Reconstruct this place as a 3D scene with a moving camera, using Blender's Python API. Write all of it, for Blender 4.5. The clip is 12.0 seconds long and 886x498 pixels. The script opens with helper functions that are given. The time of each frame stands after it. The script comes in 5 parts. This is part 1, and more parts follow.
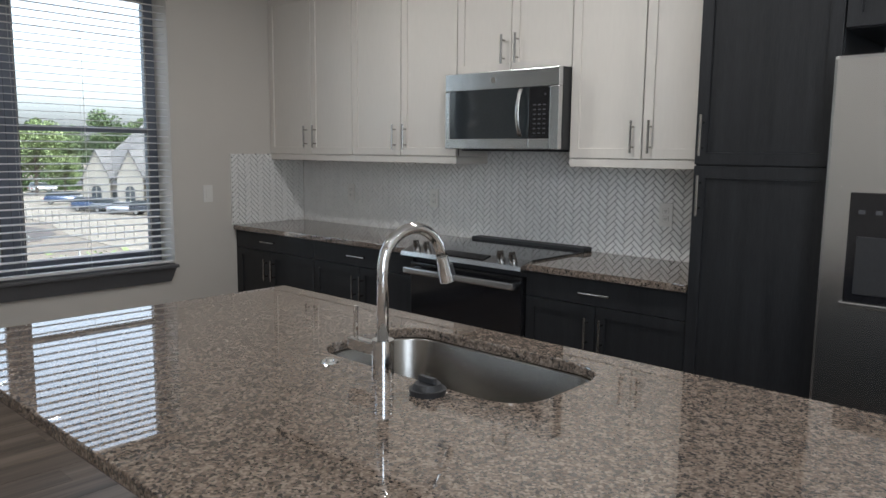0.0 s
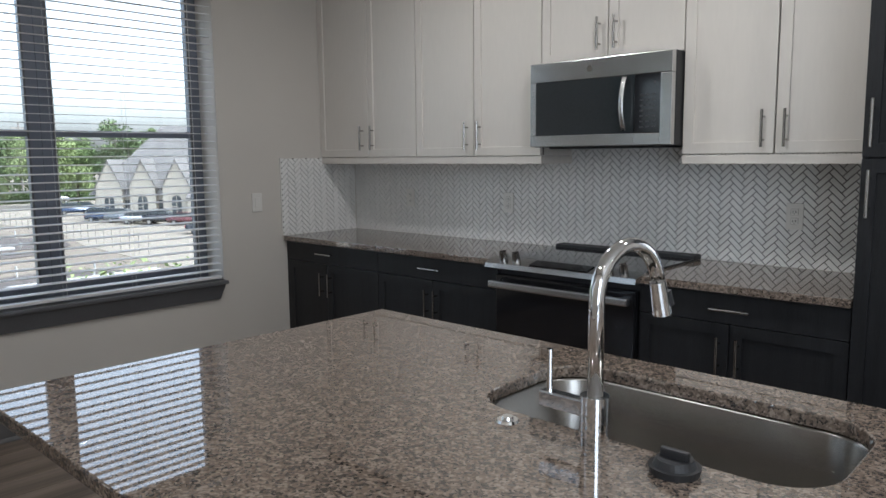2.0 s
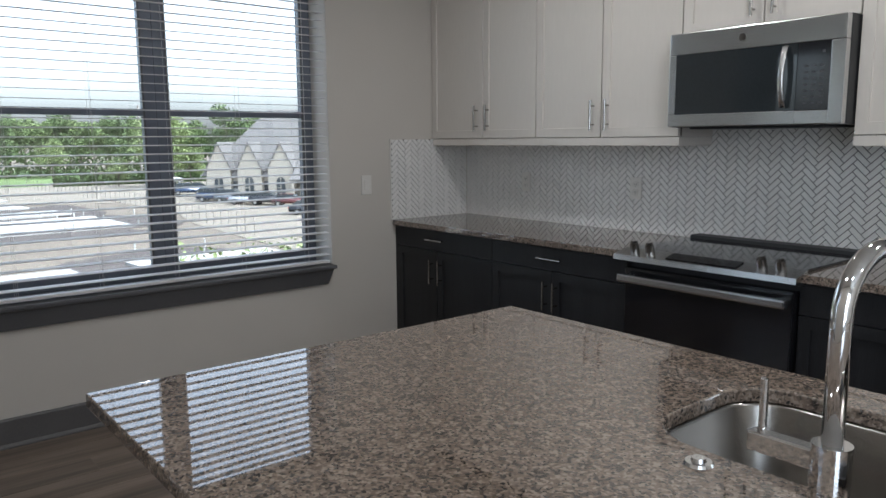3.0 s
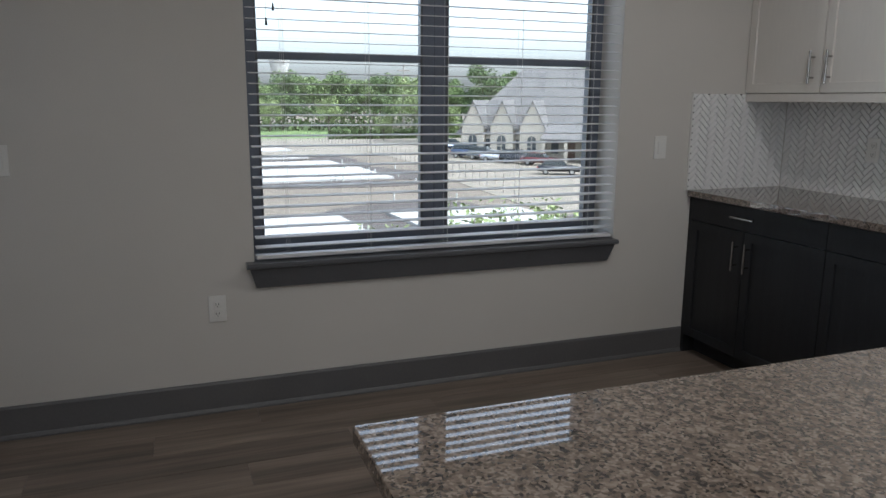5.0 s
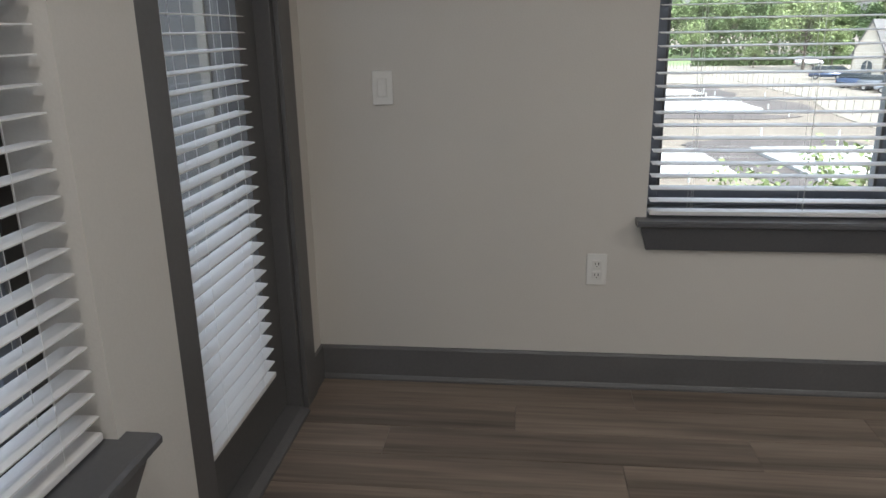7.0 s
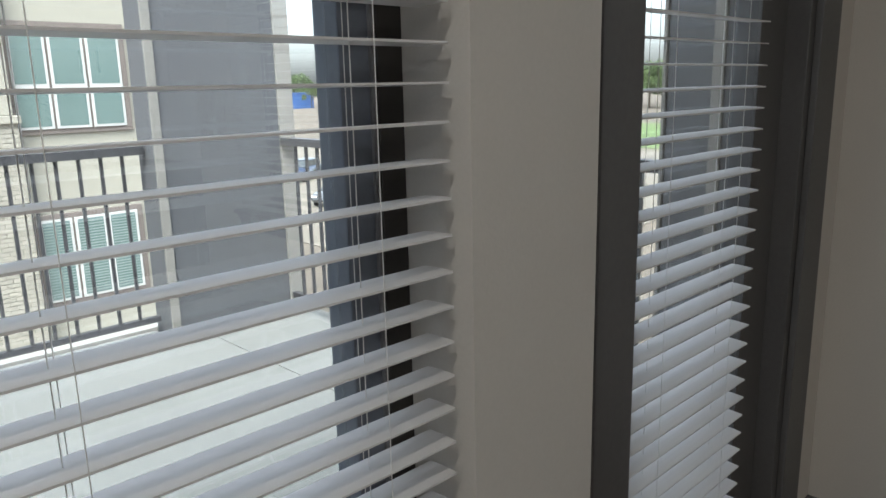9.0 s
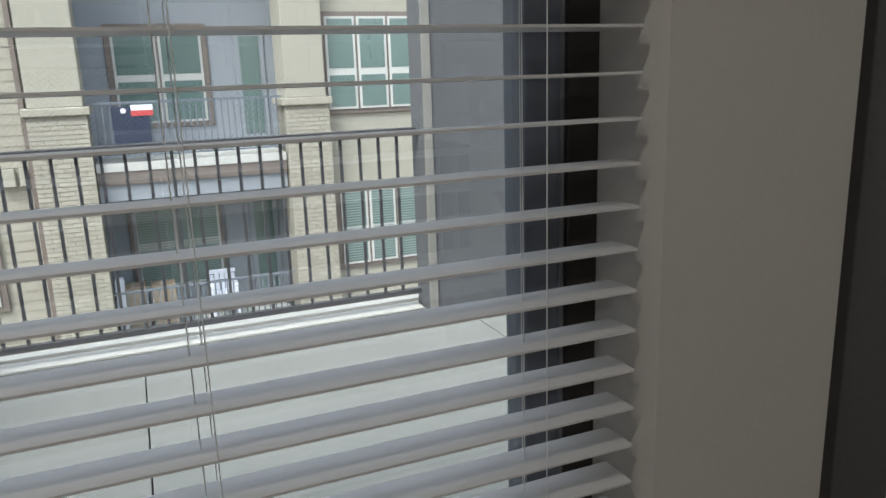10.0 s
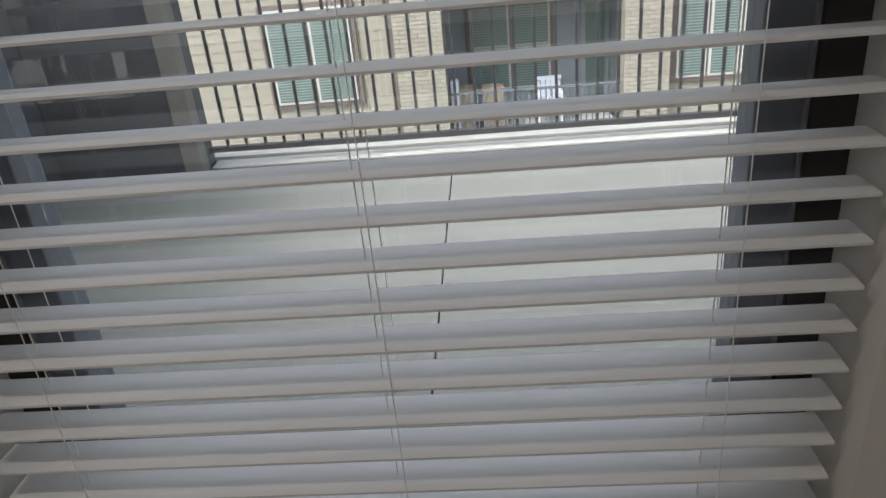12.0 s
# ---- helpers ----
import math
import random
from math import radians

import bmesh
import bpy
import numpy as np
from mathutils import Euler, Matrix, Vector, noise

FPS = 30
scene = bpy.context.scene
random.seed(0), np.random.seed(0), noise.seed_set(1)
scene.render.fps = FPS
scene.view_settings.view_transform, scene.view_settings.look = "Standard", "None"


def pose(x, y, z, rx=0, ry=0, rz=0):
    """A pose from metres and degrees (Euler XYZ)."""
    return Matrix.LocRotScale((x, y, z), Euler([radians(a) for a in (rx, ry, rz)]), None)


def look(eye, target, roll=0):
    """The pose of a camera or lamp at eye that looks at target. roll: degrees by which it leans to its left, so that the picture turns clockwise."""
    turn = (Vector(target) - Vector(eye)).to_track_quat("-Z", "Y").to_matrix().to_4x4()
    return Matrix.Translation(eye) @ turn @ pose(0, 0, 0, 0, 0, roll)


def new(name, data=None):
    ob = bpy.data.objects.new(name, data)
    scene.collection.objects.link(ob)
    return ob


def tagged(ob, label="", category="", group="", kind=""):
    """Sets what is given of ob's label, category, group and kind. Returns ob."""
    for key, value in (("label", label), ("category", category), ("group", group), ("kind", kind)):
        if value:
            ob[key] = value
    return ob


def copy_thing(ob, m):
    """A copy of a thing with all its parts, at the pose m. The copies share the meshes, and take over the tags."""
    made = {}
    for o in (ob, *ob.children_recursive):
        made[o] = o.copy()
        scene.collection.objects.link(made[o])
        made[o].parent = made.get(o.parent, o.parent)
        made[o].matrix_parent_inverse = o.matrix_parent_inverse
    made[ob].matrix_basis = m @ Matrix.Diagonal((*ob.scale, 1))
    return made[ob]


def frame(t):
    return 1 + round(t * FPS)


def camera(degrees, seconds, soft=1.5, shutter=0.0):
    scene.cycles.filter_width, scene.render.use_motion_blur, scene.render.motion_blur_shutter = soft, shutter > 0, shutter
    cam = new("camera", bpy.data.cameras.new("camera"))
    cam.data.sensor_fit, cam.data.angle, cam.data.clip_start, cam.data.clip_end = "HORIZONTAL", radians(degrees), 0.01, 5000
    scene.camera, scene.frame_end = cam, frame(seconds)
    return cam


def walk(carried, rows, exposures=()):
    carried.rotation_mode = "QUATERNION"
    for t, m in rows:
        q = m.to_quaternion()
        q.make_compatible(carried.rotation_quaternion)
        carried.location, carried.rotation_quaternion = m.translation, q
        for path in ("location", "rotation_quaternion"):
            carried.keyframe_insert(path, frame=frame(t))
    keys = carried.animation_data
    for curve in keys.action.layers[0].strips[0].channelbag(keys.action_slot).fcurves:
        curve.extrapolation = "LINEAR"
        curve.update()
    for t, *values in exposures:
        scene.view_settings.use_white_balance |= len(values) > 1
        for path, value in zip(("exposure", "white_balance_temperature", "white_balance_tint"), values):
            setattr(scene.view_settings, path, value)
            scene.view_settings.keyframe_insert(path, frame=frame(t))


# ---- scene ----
cam = camera(62.3, 12.0)
PATH = [
    (0, (4.714, -3.558, 1.457), (3.382, -2.089, 1.195), 0.6),
    (0.5, (4.58, -3.577, 1.454), (3.247, -2.109, 1.196), 0.2),
    (1, (4.425, -3.588, 1.461), (3.093, -2.118, 1.212), -0.3),
    (1.5, (4.291, -3.568, 1.454), (2.958, -2.097, 1.208), -0.5),
    (2, (4.125, -3.496, 1.439), (2.772, -2.045, 1.186), -0.6),
    (2.5, (3.997, -3.449, 1.444), (2.559, -2.088, 1.164), -0.6),
    (2.7, (3.941, -3.426, 1.434), (2.46, -2.112, 1.15), -0.5),
    (4.3, (3.491, -3.325, 1.412), (1.820, -2.288, 1.048), -0.3),
    (4.5, (3.441, -3.313, 1.409), (1.725, -2.355, 1.040), -0.2),
    (5, (3.264, -3.274, 1.389), (1.427, -2.590, 0.990), 0.4),
    (5.5, (3.119, -3.277, 1.378), (1.240, -2.820, 0.869), 0.9),
    (6, (2.927, -3.297, 1.363), (1.029, -3.073, 0.772), -0.4),
    (6.5, (2.801, -3.339, 1.352), (0.892, -3.319, 0.757), -0.7),
    (6.7, (2.733, -3.358, 1.349), (0.822, -3.430, 0.760), -0.8),
    (8.5, (2.229, -3.462, 1.350), (0.649, -4.591, 0.872), -1.8),
    (9, (2.151, -3.523, 1.361), (0.789, -4.922, 0.926), -1.3),
    (9.5, (2.100, -3.570, 1.381), (0.960, -5.142, 0.902), -1.4),
    (10, (2.012, -3.526, 1.369), (1.270, -5.325, 0.905), -1.9),
    (10.5, (1.939, -3.506, 1.372), (1.454, -5.359, 0.798), -2.0),
    (11, (1.892, -3.498, 1.372), (1.677, -5.356, 0.664), -3.1),
    (11.5, (1.884, -3.522, 1.360), (1.860, -5.322, 0.490), -4.3),
    (12, (1.864, -3.550, 1.360), (2.020, -5.334, 0.470), -5.6),
]
walk(cam, [(t, look(e, g, r)) for t, e, g, r in PATH], [(0.0, 2.0, 5800, 8), (2.5, 1.95, 5700, 8), (4.5, 1.75, 5700, 8), (5.5, 1.68, 5750, 8), (6.5, 2.35, 5900, 8), (8.5, 2.1, 5950, 6), (9.5, 1.58, 6050, 6), (10.5, 1.28, 6150, 8), (12.0, 1.45, 6300, 10)])
SKY, SUN, CAN, FILL = 0.15, 1.0, 2.4, 11.0

# ---------- world, sun, lights ----------
world = bpy.data.worlds.new("sky")
scene.world = world
world.use_nodes = True
wn = world.node_tree.nodes
sky = wn.new("ShaderNodeTexSky")
sky.sky_type = "NISHITA"
sky.sun_disc = False
sky.sun_elevation = radians(58)
sky.sun_rotation = radians(50)
sky.air_density, sky.dust_density = 1.0, 4.5
haze = wn.new("ShaderNodeHueSaturation")
haze.inputs["Saturation"].default_value, haze.inputs["Value"].default_value = 0.4, 1.3
world.node_tree.links.new(sky.outputs[0], haze.inputs["Color"])
world.node_tree.links.new(haze.outputs[0], wn["Background"].inputs[0])
wn["Background"].inputs[1].default_value = SKY

sun = new("sun", bpy.data.lights.new("sun", "SUN"))
sun.data.energy, sun.data.angle, sun.data.color = SUN, radians(16), (1.0, 0.96, 0.91)
sun.matrix_world = look((30, 25, 60), (0, 0, 0))


# added fill lamp at the assumed, unseen south window, in place of sky light
fill = new("fill_lamp", bpy.data.lights.new("fill_lamp", "AREA"))
fill.data.shape, fill.data.size, fill.data.size_y, fill.data.energy, fill.data.color = "RECTANGLE", 1.9, 1.65, FILL, (0.93, 0.97, 1.0)
fill.matrix_world = look((6.0, -4.2, 1.58), (6.0, 0, 1.58))

# ---------- materials ----------
def mat(name, color, rough=0.6, metal=0.0, var=0.12, scale=6.0, bump=0.0, fine=90.0, stretch=(1, 1, 1), spec=0.5, rvar=0.1, rnd=0.0, coat=0.0):
    """A surface with stains at one scale, grain at another and a fine relief."""
    m = bpy.data.materials.new(name)
    m.use_nodes = True
    n, l = m.node_tree.nodes, m.node_tree.links
    b = n["Principled BSDF"]
    b.inputs["Metallic"].default_value = metal
    b.inputs["Specular IOR Level"].default_value = spec
    b.inputs["Coat Weight"].default_value = coat
    tc = n.new("ShaderNodeTexCoord")
    mp = n.new("ShaderNodeMapping")
    mp.inputs["Scale"].default_value = stretch
    l.new(tc.outputs["Object"], mp.inputs[0])
    big = n.new("ShaderNodeTexNoise")
    big.inputs["Scale"].default_value, big.inputs["Detail"].default_value = scale, 5
    small = n.new("ShaderNodeTexNoise")
    small.inputs["Scale"].default_value, small.inputs["Detail"].default_value = fine, 3
    l.new(mp.outputs[0], big.inputs[0]), l.new(mp.outputs[0], small.inputs[0])
    mix = n.new("ShaderNodeMath")
    mix.operation = "ADD"
    l.new(big.outputs["Fac"], mix.inputs[0]), l.new(small.outputs["Fac"], mix.inputs[1])
    last = mix.outputs[0]
    if rnd:
        info = n.new("ShaderNodeObjectInfo")
        mul = n.new("ShaderNodeMath")
        mul.operation = "MULTIPLY_ADD"
        mul.inputs[1].default_value, mul.inputs[2].default_value = rnd, -rnd / 2
        l.new(info.outputs["Random"], mul.inputs[0])
        add = n.new("ShaderNodeMath")
        add.operation = "ADD"
        l.new(last, add.inputs[0]), l.new(mul.outputs[0], add.inputs[1])
        last = add.outputs[0]
    ramp = n.new("ShaderNodeValToRGB")
    lo, hi = [max(0, c * (1 - var)) for c in color], [min(1, c * (1 + var)) for c in color]
    ramp.color_ramp.elements[0].position, ramp.color_ramp.elements[0].color = 0.3, (*lo, 1)
    ramp.color_ramp.elements[1].position, ramp.color_ramp.elements[1].color = 0.7, (*hi, 1)
    half = n.new("ShaderNodeMath")
    half.operation = "MULTIPLY"
    half.inputs[1].default_value = 0.5
    l.new(last, half.inputs[0]), l.new(half.outputs[0], ramp.inputs[0])
    l.new(ramp.outputs[0], b.inputs["Base Color"])
    rr = n.new("ShaderNodeMapRange")
    rr.inputs["To Min"].default_value, rr.inputs["To Max"].default_value = max(0.01, rough * (1 - rvar)), min(1, rough * (1 + rvar))
    l.new(big.outputs["Fac"], rr.inputs["Value"]), l.new(rr.outputs[0], b.inputs["Roughness"])
    if bump:
        bp = n.new("ShaderNodeBump")
        bp.inputs["Strength"].default_value, bp.inputs["Distance"].default_value = bump, 0.002
        l.new(small.outputs["Fac"], bp.inputs["Height"]), l.new(bp.outputs[0], b.inputs["Normal"])
    return m


def granite_mat():
    """Polished beige granite: pale and pinkish crystals, dark flecks, a slow drift of tone."""
    m = bpy.data.materials.new("granite")
    m.use_nodes = True
    n, l = m.node_tree.nodes, m.node_tree.links
    b = n["Principled BSDF"]
    tc = n.new("ShaderNodeTexCoord")
    wob = n.new("ShaderNodeTexNoise")
    wob.inputs["Scale"].default_value, wob.inputs["Detail"].default_value = 60, 3
    off = n.new("ShaderNodeVectorMath")
    off.operation = "MULTIPLY_ADD"
    off.inputs[1].default_value = (0.012, 0.012, 0.012)
    l.new(tc.outputs["Object"], wob.inputs[0]), l.new(wob.outputs["Color"], off.inputs[0]), l.new(tc.outputs["Object"], off.inputs[2])
    cells = n.new("ShaderNodeTexVoronoi")
    cells.inputs["Scale"].default_value = 190
    l.new(off.outputs[0], cells.inputs["Vector"])
    sep = n.new("ShaderNodeSeparateColor")
    l.new(cells.outputs["Color"], sep.inputs[0])
    patch = n.new("ShaderNodeTexNoise")
    patch.inputs["Scale"].default_value, patch.inputs["Detail"].default_value = 52, 4
    l.new(tc.outputs["Object"], patch.inputs[0])
    mixv = n.new("ShaderNodeMath")
    mixv.operation = "MULTIPLY_ADD"
    mixv.inputs[1].default_value = 0.5
    l.new(sep.outputs[0], mixv.inputs[0])
    sc = n.new("ShaderNodeMath")
    sc.operation = "MULTIPLY"
    sc.inputs[1].default_value = 0.62
    l.new(patch.outputs["Fac"], sc.inputs[0]), l.new(sc.outputs[0], mixv.inputs[2])
    ramp = n.new("ShaderNodeValToRGB")
    e = ramp.color_ramp.elements
    e[0].position, e[0].color = 0.24, (0.03268, 0.02924, 0.02752, 1)
    e[1].position, e[1].color = 0.78, (0.285, 0.232, 0.19, 1)
    for p, c in ((0.33, (0.0516, 0.04386, 0.04042)), (0.43, (0.112, 0.0885, 0.071)), (0.54, (0.165, 0.128, 0.102)), (0.68, (0.205, 0.160, 0.127))):
        k = e.new(p)
        k.color = (*c, 1)
    l.new(mixv.outputs[0], ramp.inputs[0]), l.new(ramp.outputs[0], b.inputs["Base Color"])
    b.inputs["Roughness"].default_value = 0.018
    b.inputs["IOR"].default_value = 1.75
    b.inputs["Specular IOR Level"].default_value = 0.85
    return m


def wood_mat(name, dark, light, rough=0.4, rnd=0.5, axis=1, bump=0.15):
    """Wood grain drawn out along one axis, each board of its own tone."""
    m = bpy.data.materials.new(name)
    m.use_nodes = True
    n, l = m.node_tree.nodes, m.node_tree.links
    b = n["Principled BSDF"]
    tc, mp, info = n.new("ShaderNodeTexCoord"), n.new("ShaderNodeMapping"), n.new("ShaderNodeObjectInfo")
    s = [22, 22, 22]
    s[axis] = 1.1
    mp.inputs["Scale"].default_value = s
    l.new(tc.outputs["Object"], mp.inputs[0])
    shift = n.new("ShaderNodeVectorMath")
    shift.operation = "MULTIPLY_ADD"
    shift.inputs[1].default_value = (40, 40, 40)
    l.new(info.outputs["Random"], shift.inputs[0]), l.new(mp.outputs[0], shift.inputs[2])
    g1, g2 = n.new("ShaderNodeTexNoise"), n.new("ShaderNodeTexNoise")
    g1.inputs["Scale"].default_value, g1.inputs["Detail"].default_value, g1.inputs["Distortion"].default_value = 0.35, 4, 0.6
    g2.inputs["Scale"].default_value, g2.inputs["Detail"].default_value = 3.0, 6
    l.new(shift.outputs[0], g1.inputs[0]), l.new(shift.outputs[0], g2.inputs[0])
    a = n.new("ShaderNodeMath")
    a.operation = "MULTIPLY_ADD"
    a.inputs[1].default_value = 0.45
    l.new(g2.outputs["Fac"], a.inputs[0]), l.new(g1.outputs["Fac"], a.inputs[2])
    r = n.new("ShaderNodeMath")
    r.operation = "MULTIPLY_ADD"
    r.inputs[1].default_value = rnd * 0.3
    l.new(info.outputs["Random"], r.inputs[0]), l.new(a.outputs[0], r.inputs[2])
    ramp = n.new("ShaderNodeValToRGB")
    ramp.color_ramp.elements[0].position, ramp.color_ramp.elements[0].color = 0.45, (*dark, 1)
    ramp.color_ramp.elements[1].position, ramp.color_ramp.elements[1].color = 1.0, (*light, 1)
    l.new(r.outputs[0], ramp.inputs[0]), l.new(ramp.outputs[0], b.inputs["Base Color"])
    b.inputs["Roughness"].default_value = rough
    bp = n.new("ShaderNodeBump")
    bp.inputs["Strength"].default_value, bp.inputs["Distance"].default_value = bump, 0.001
    l.new(g2.outputs["Fac"], bp.inputs["Height"]), l.new(bp.outputs[0], b.inputs["Normal"])
    return m


def glass_mat(name, tint=(1, 1, 1), rough=0.0):
    m = bpy.data.materials.new(name)
    m.use_nodes = True
    n, l = m.node_tree.nodes, m.node_tree.links
    clear, gloss, mix, fr = n.new("ShaderNodeBsdfTransparent"), n.new("ShaderNodeBsdfGlossy"), n.new("ShaderNodeMixShader"), n.new("ShaderNodeLayerWeight")
    steep, base = n.new("ShaderNodeMath"), n.new("ShaderNodeMath")
    steep.operation, base.operation = "POWER", "MULTIPLY_ADD"
    steep.inputs[1].default_value, base.inputs[1].default_value, base.inputs[2].default_value = 5.0, 0.85, 0.075
    clear.inputs[0].default_value = (*tint, 1)
    gloss.inputs["Roughness"].default_value = rough
    fr.inputs["Blend"].default_value = 0.5
    l.new(fr.outputs["Facing"], steep.inputs[0]), l.new(steep.outputs[0], base.inputs[0])
    l.new(base.outputs[0], mix.inputs[0]), l.new(clear.outputs[0], mix.inputs[1]), l.new(gloss.outputs[0], mix.inputs[2])
    l.new(mix.outputs[0], n["Material Output"].inputs[0])
    return m


def glow_mat(name, color, strength):
    m = bpy.data.materials.new(name)
    m.use_nodes = True
    b = m.node_tree.nodes["Principled BSDF"]
    b.inputs["Emission Color"].default_value = (*color, 1)
    b.inputs["Emission Strength"].default_value = strength
    return m


M_WALL = mat("wall_paint", (0.575, 0.54, 0.495), 0.75, var=0.03, scale=2.5, bump=0.25, fine=160)
M_CEIL = mat("ceiling_paint", (0.78, 0.76, 0.72), 0.85, var=0.03, bump=0.3, fine=120)
M_TRIM = mat("trim_paint", (0.108, 0.104, 0.103), 0.45, var=0.1, scale=5, bump=0.06, fine=80)
M_SILL = mat("sill_paint", (0.10, 0.10, 0.105), 0.3, var=0.1, scale=5, bump=0.05)
M_CREAM = mat("cream_cabinet", (0.655, 0.615, 0.565), 0.45, var=0.03, scale=3, bump=0.05, fine=70, stretch=(1, 1, 0.15))
M_DARK = mat("dark_cabinet", (0.019, 0.0195, 0.0215), 0.40, var=0.35, scale=5, bump=0.25, fine=60, stretch=(6, 6, 0.35), spec=0.28)
M_GRANITE = granite_mat()
M_TILE = mat("white_tile", (0.80, 0.79, 0.77), 0.22, var=0.06, scale=8, bump=0.03, fine=40, rnd=0.35)
M_GROUT = mat("grey_grout", (0.060, 0.057, 0.055), 0.9, var=0.1, bump=0.2)
M_STEEL = mat("brushed_steel", (0.60, 0.60, 0.60), 0.26, 1.0, var=0.03, scale=4, bump=0.003, fine=12, stretch=(0.3, 30, 30), rvar=0.1)
M_SINK = mat("sink_steel", (0.27, 0.255, 0.235), 0.26, 1.0, var=0.05, scale=6, bump=0.05, fine=40, stretch=(0.5, 20, 20))
M_CHROME = mat("chrome", (0.78, 0.78, 0.78), 0.07, 1.0, var=0.02, rvar=0.3)
M_NICKEL = mat("satin_nickel", (0.36, 0.345, 0.33), 0.26, 1.0, var=0.04)
M_BLACK = mat("black_gloss", (0.012, 0.012, 0.014), 0.08, var=0.2, spec=0.6)
M_SMOKE = mat("smoked_glass", (0.026, 0.031, 0.034), 0.03, var=0.15, spec=0.7)
M_BLACKMATTE = mat("black_matte", (0.02, 0.02, 0.022), 0.5, var=0.2, bump=0.05)
M_PLATE = mat("white_plastic", (0.70, 0.68, 0.645), 0.35, var=0.03)
M_SLAT = mat("white_slat", (0.67, 0.65, 0.635), 0.55, var=0.04, scale=3, bump=0.05, fine=40, stretch=(0.2, 4, 4), rnd=0.2)
M_CORD = mat("white_cord", (0.75, 0.74, 0.72), 0.8, var=0.1)
# dark bronze lifted towards blue-grey: lens glare is put into the frame colour
M_FRAME = mat("bronze_with_glare", (0.15, 0.165, 0.20), 0.4, var=0.1, scale=5)
M_OUTER = mat("outer_frame_bronze", (0.028, 0.025, 0.022), 0.5, var=0.12, scale=5)
M_GASKET = mat("grey_gasket", (0.22, 0.22, 0.23), 0.6)
M_GLASS = glass_mat("window_glass", (0.965, 0.98, 0.972))
M_PLANK = wood_mat("vinyl_plank", (0.060, 0.046, 0.037), (0.30, 0.235, 0.185), 0.34, rnd=0.035, axis=1)
# near-black brown standing in for the shade inside the door gaps
M_GAP_SHADE = mat("gap_shade", (0.06, 0.05, 0.04), 0.8, var=0.1)
M_SLOT = mat("slot_dark", (0.03, 0.03, 0.03), 0.6)
M_LENS = glow_mat("lamp_lens", (1.0, 0.90, 0.76), 5.0)
M_WHITEPRINT = mat("grey_print", (0.06, 0.06, 0.065), 0.5, var=0.02)


# ---------- building helpers ----------
def box(x0, x1, y0, y1, z0, z1, bev=0.0, bm=None):
    bm = bm or bmesh.new()
    b2 = bmesh.new()
    bmesh.ops.create_cube(b2, size=1)
    bmesh.ops.transform(b2, verts=b2.verts, matrix=Matrix.LocRotScale(((x0 + x1) / 2, (y0 + y1) / 2, (z0 + z1) / 2), None, (abs(x1 - x0), abs(y1 - y0), abs(z1 - z0))))
    if bev:
        bmesh.ops.bevel(b2, geom=b2.edges[:], offset=bev, segments=2, profile=0.6, affect="EDGES")
    return merge(bm, b2)


def merge(bm, b2):
    me = bpy.data.meshes.new("tmp")
    b2.to_mesh(me)
    b2.free()
    bm.from_mesh(me)
    bpy.data.meshes.remove(me)
    return bm


def rod(p, q, r, seg=12, bm=None, r2=None):
    bm = bm or bmesh.new()
    p, q = Vector(p), Vector(q)
    b2 = bmesh.new()
    bmesh.ops.create_cone(b2, cap_ends=True, segments=seg, radius1=r, radius2=r if r2 is None else r2, depth=(q - p).length)
    turn = (q - p).to_track_quat("Z", "Y").to_matrix().to_4x4()
    bmesh.ops.transform(b2, verts=b2.verts, matrix=Matrix.Translation((p + q) / 2) @ turn)
    return merge(bm, b2)


def prism(points, axis, a, b, bm=None):
    """A polygon in the plane across an axis, pulled from a to b."""
    bm = bm or bmesh.new()
    k = "xyz".index(axis)
    def place(p, v):
        c = list(p)
        c.insert(k, v)
        return c
    lo = [bm.verts.new(place(p, a)) for p in points]
    hi = [bm.verts.new(place(p, b)) for p in points]
    bm.faces.new(lo), bm.faces.new(hi[::-1])
    for i in range(len(points)):
        j = (i + 1) % len(points)
        bm.faces.new((lo[j], lo[i], hi[i], hi[j]))
    bmesh.ops.recalc_face_normals(bm, faces=bm.faces)
    return bm


def mesh_of(name, bm, material, smooth=False):
    bmesh.ops.recalc_face_normals(bm, faces=bm.faces)
    me = bpy.data.meshes.new(name)
    bm.to_mesh(me)
    bm.free()
    me.materials.append(material)
    if smooth:
        me.polygons.foreach_set("use_smooth", [True] * len(me.polygons))
    return me


ORIGIN = {}


def thing(name, loc, label, category, group="", kind=""):
    ob = new(name)
    ob.empty_display_size = 0.1
    ob.location = loc
    ORIGIN[ob.name] = Vector(loc)
    return tagged(ob, label, category, group, kind)


def part(name, bm, material, parent, label="", smooth=False):
    """One mesh under a thing or a part; its points are given in the world."""
    ob = new(name, mesh_of(name, bm, material, smooth))
    ob.parent = parent
    base = ORIGIN.get(parent.name, Vector((0, 0, 0)))
    ob.location = -base
    ORIGIN[ob.name] = Vector((0, 0, 0))
    if label:
        ob["label"] = label
    return ob


def solid(name, bm, material, label, category, kind="", group="", smooth=False):
    ob = new(name, mesh_of(name, bm, material, smooth))
    ORIGIN[ob.name] = Vector((0, 0, 0))
    return tagged(ob, label, category, group, kind)


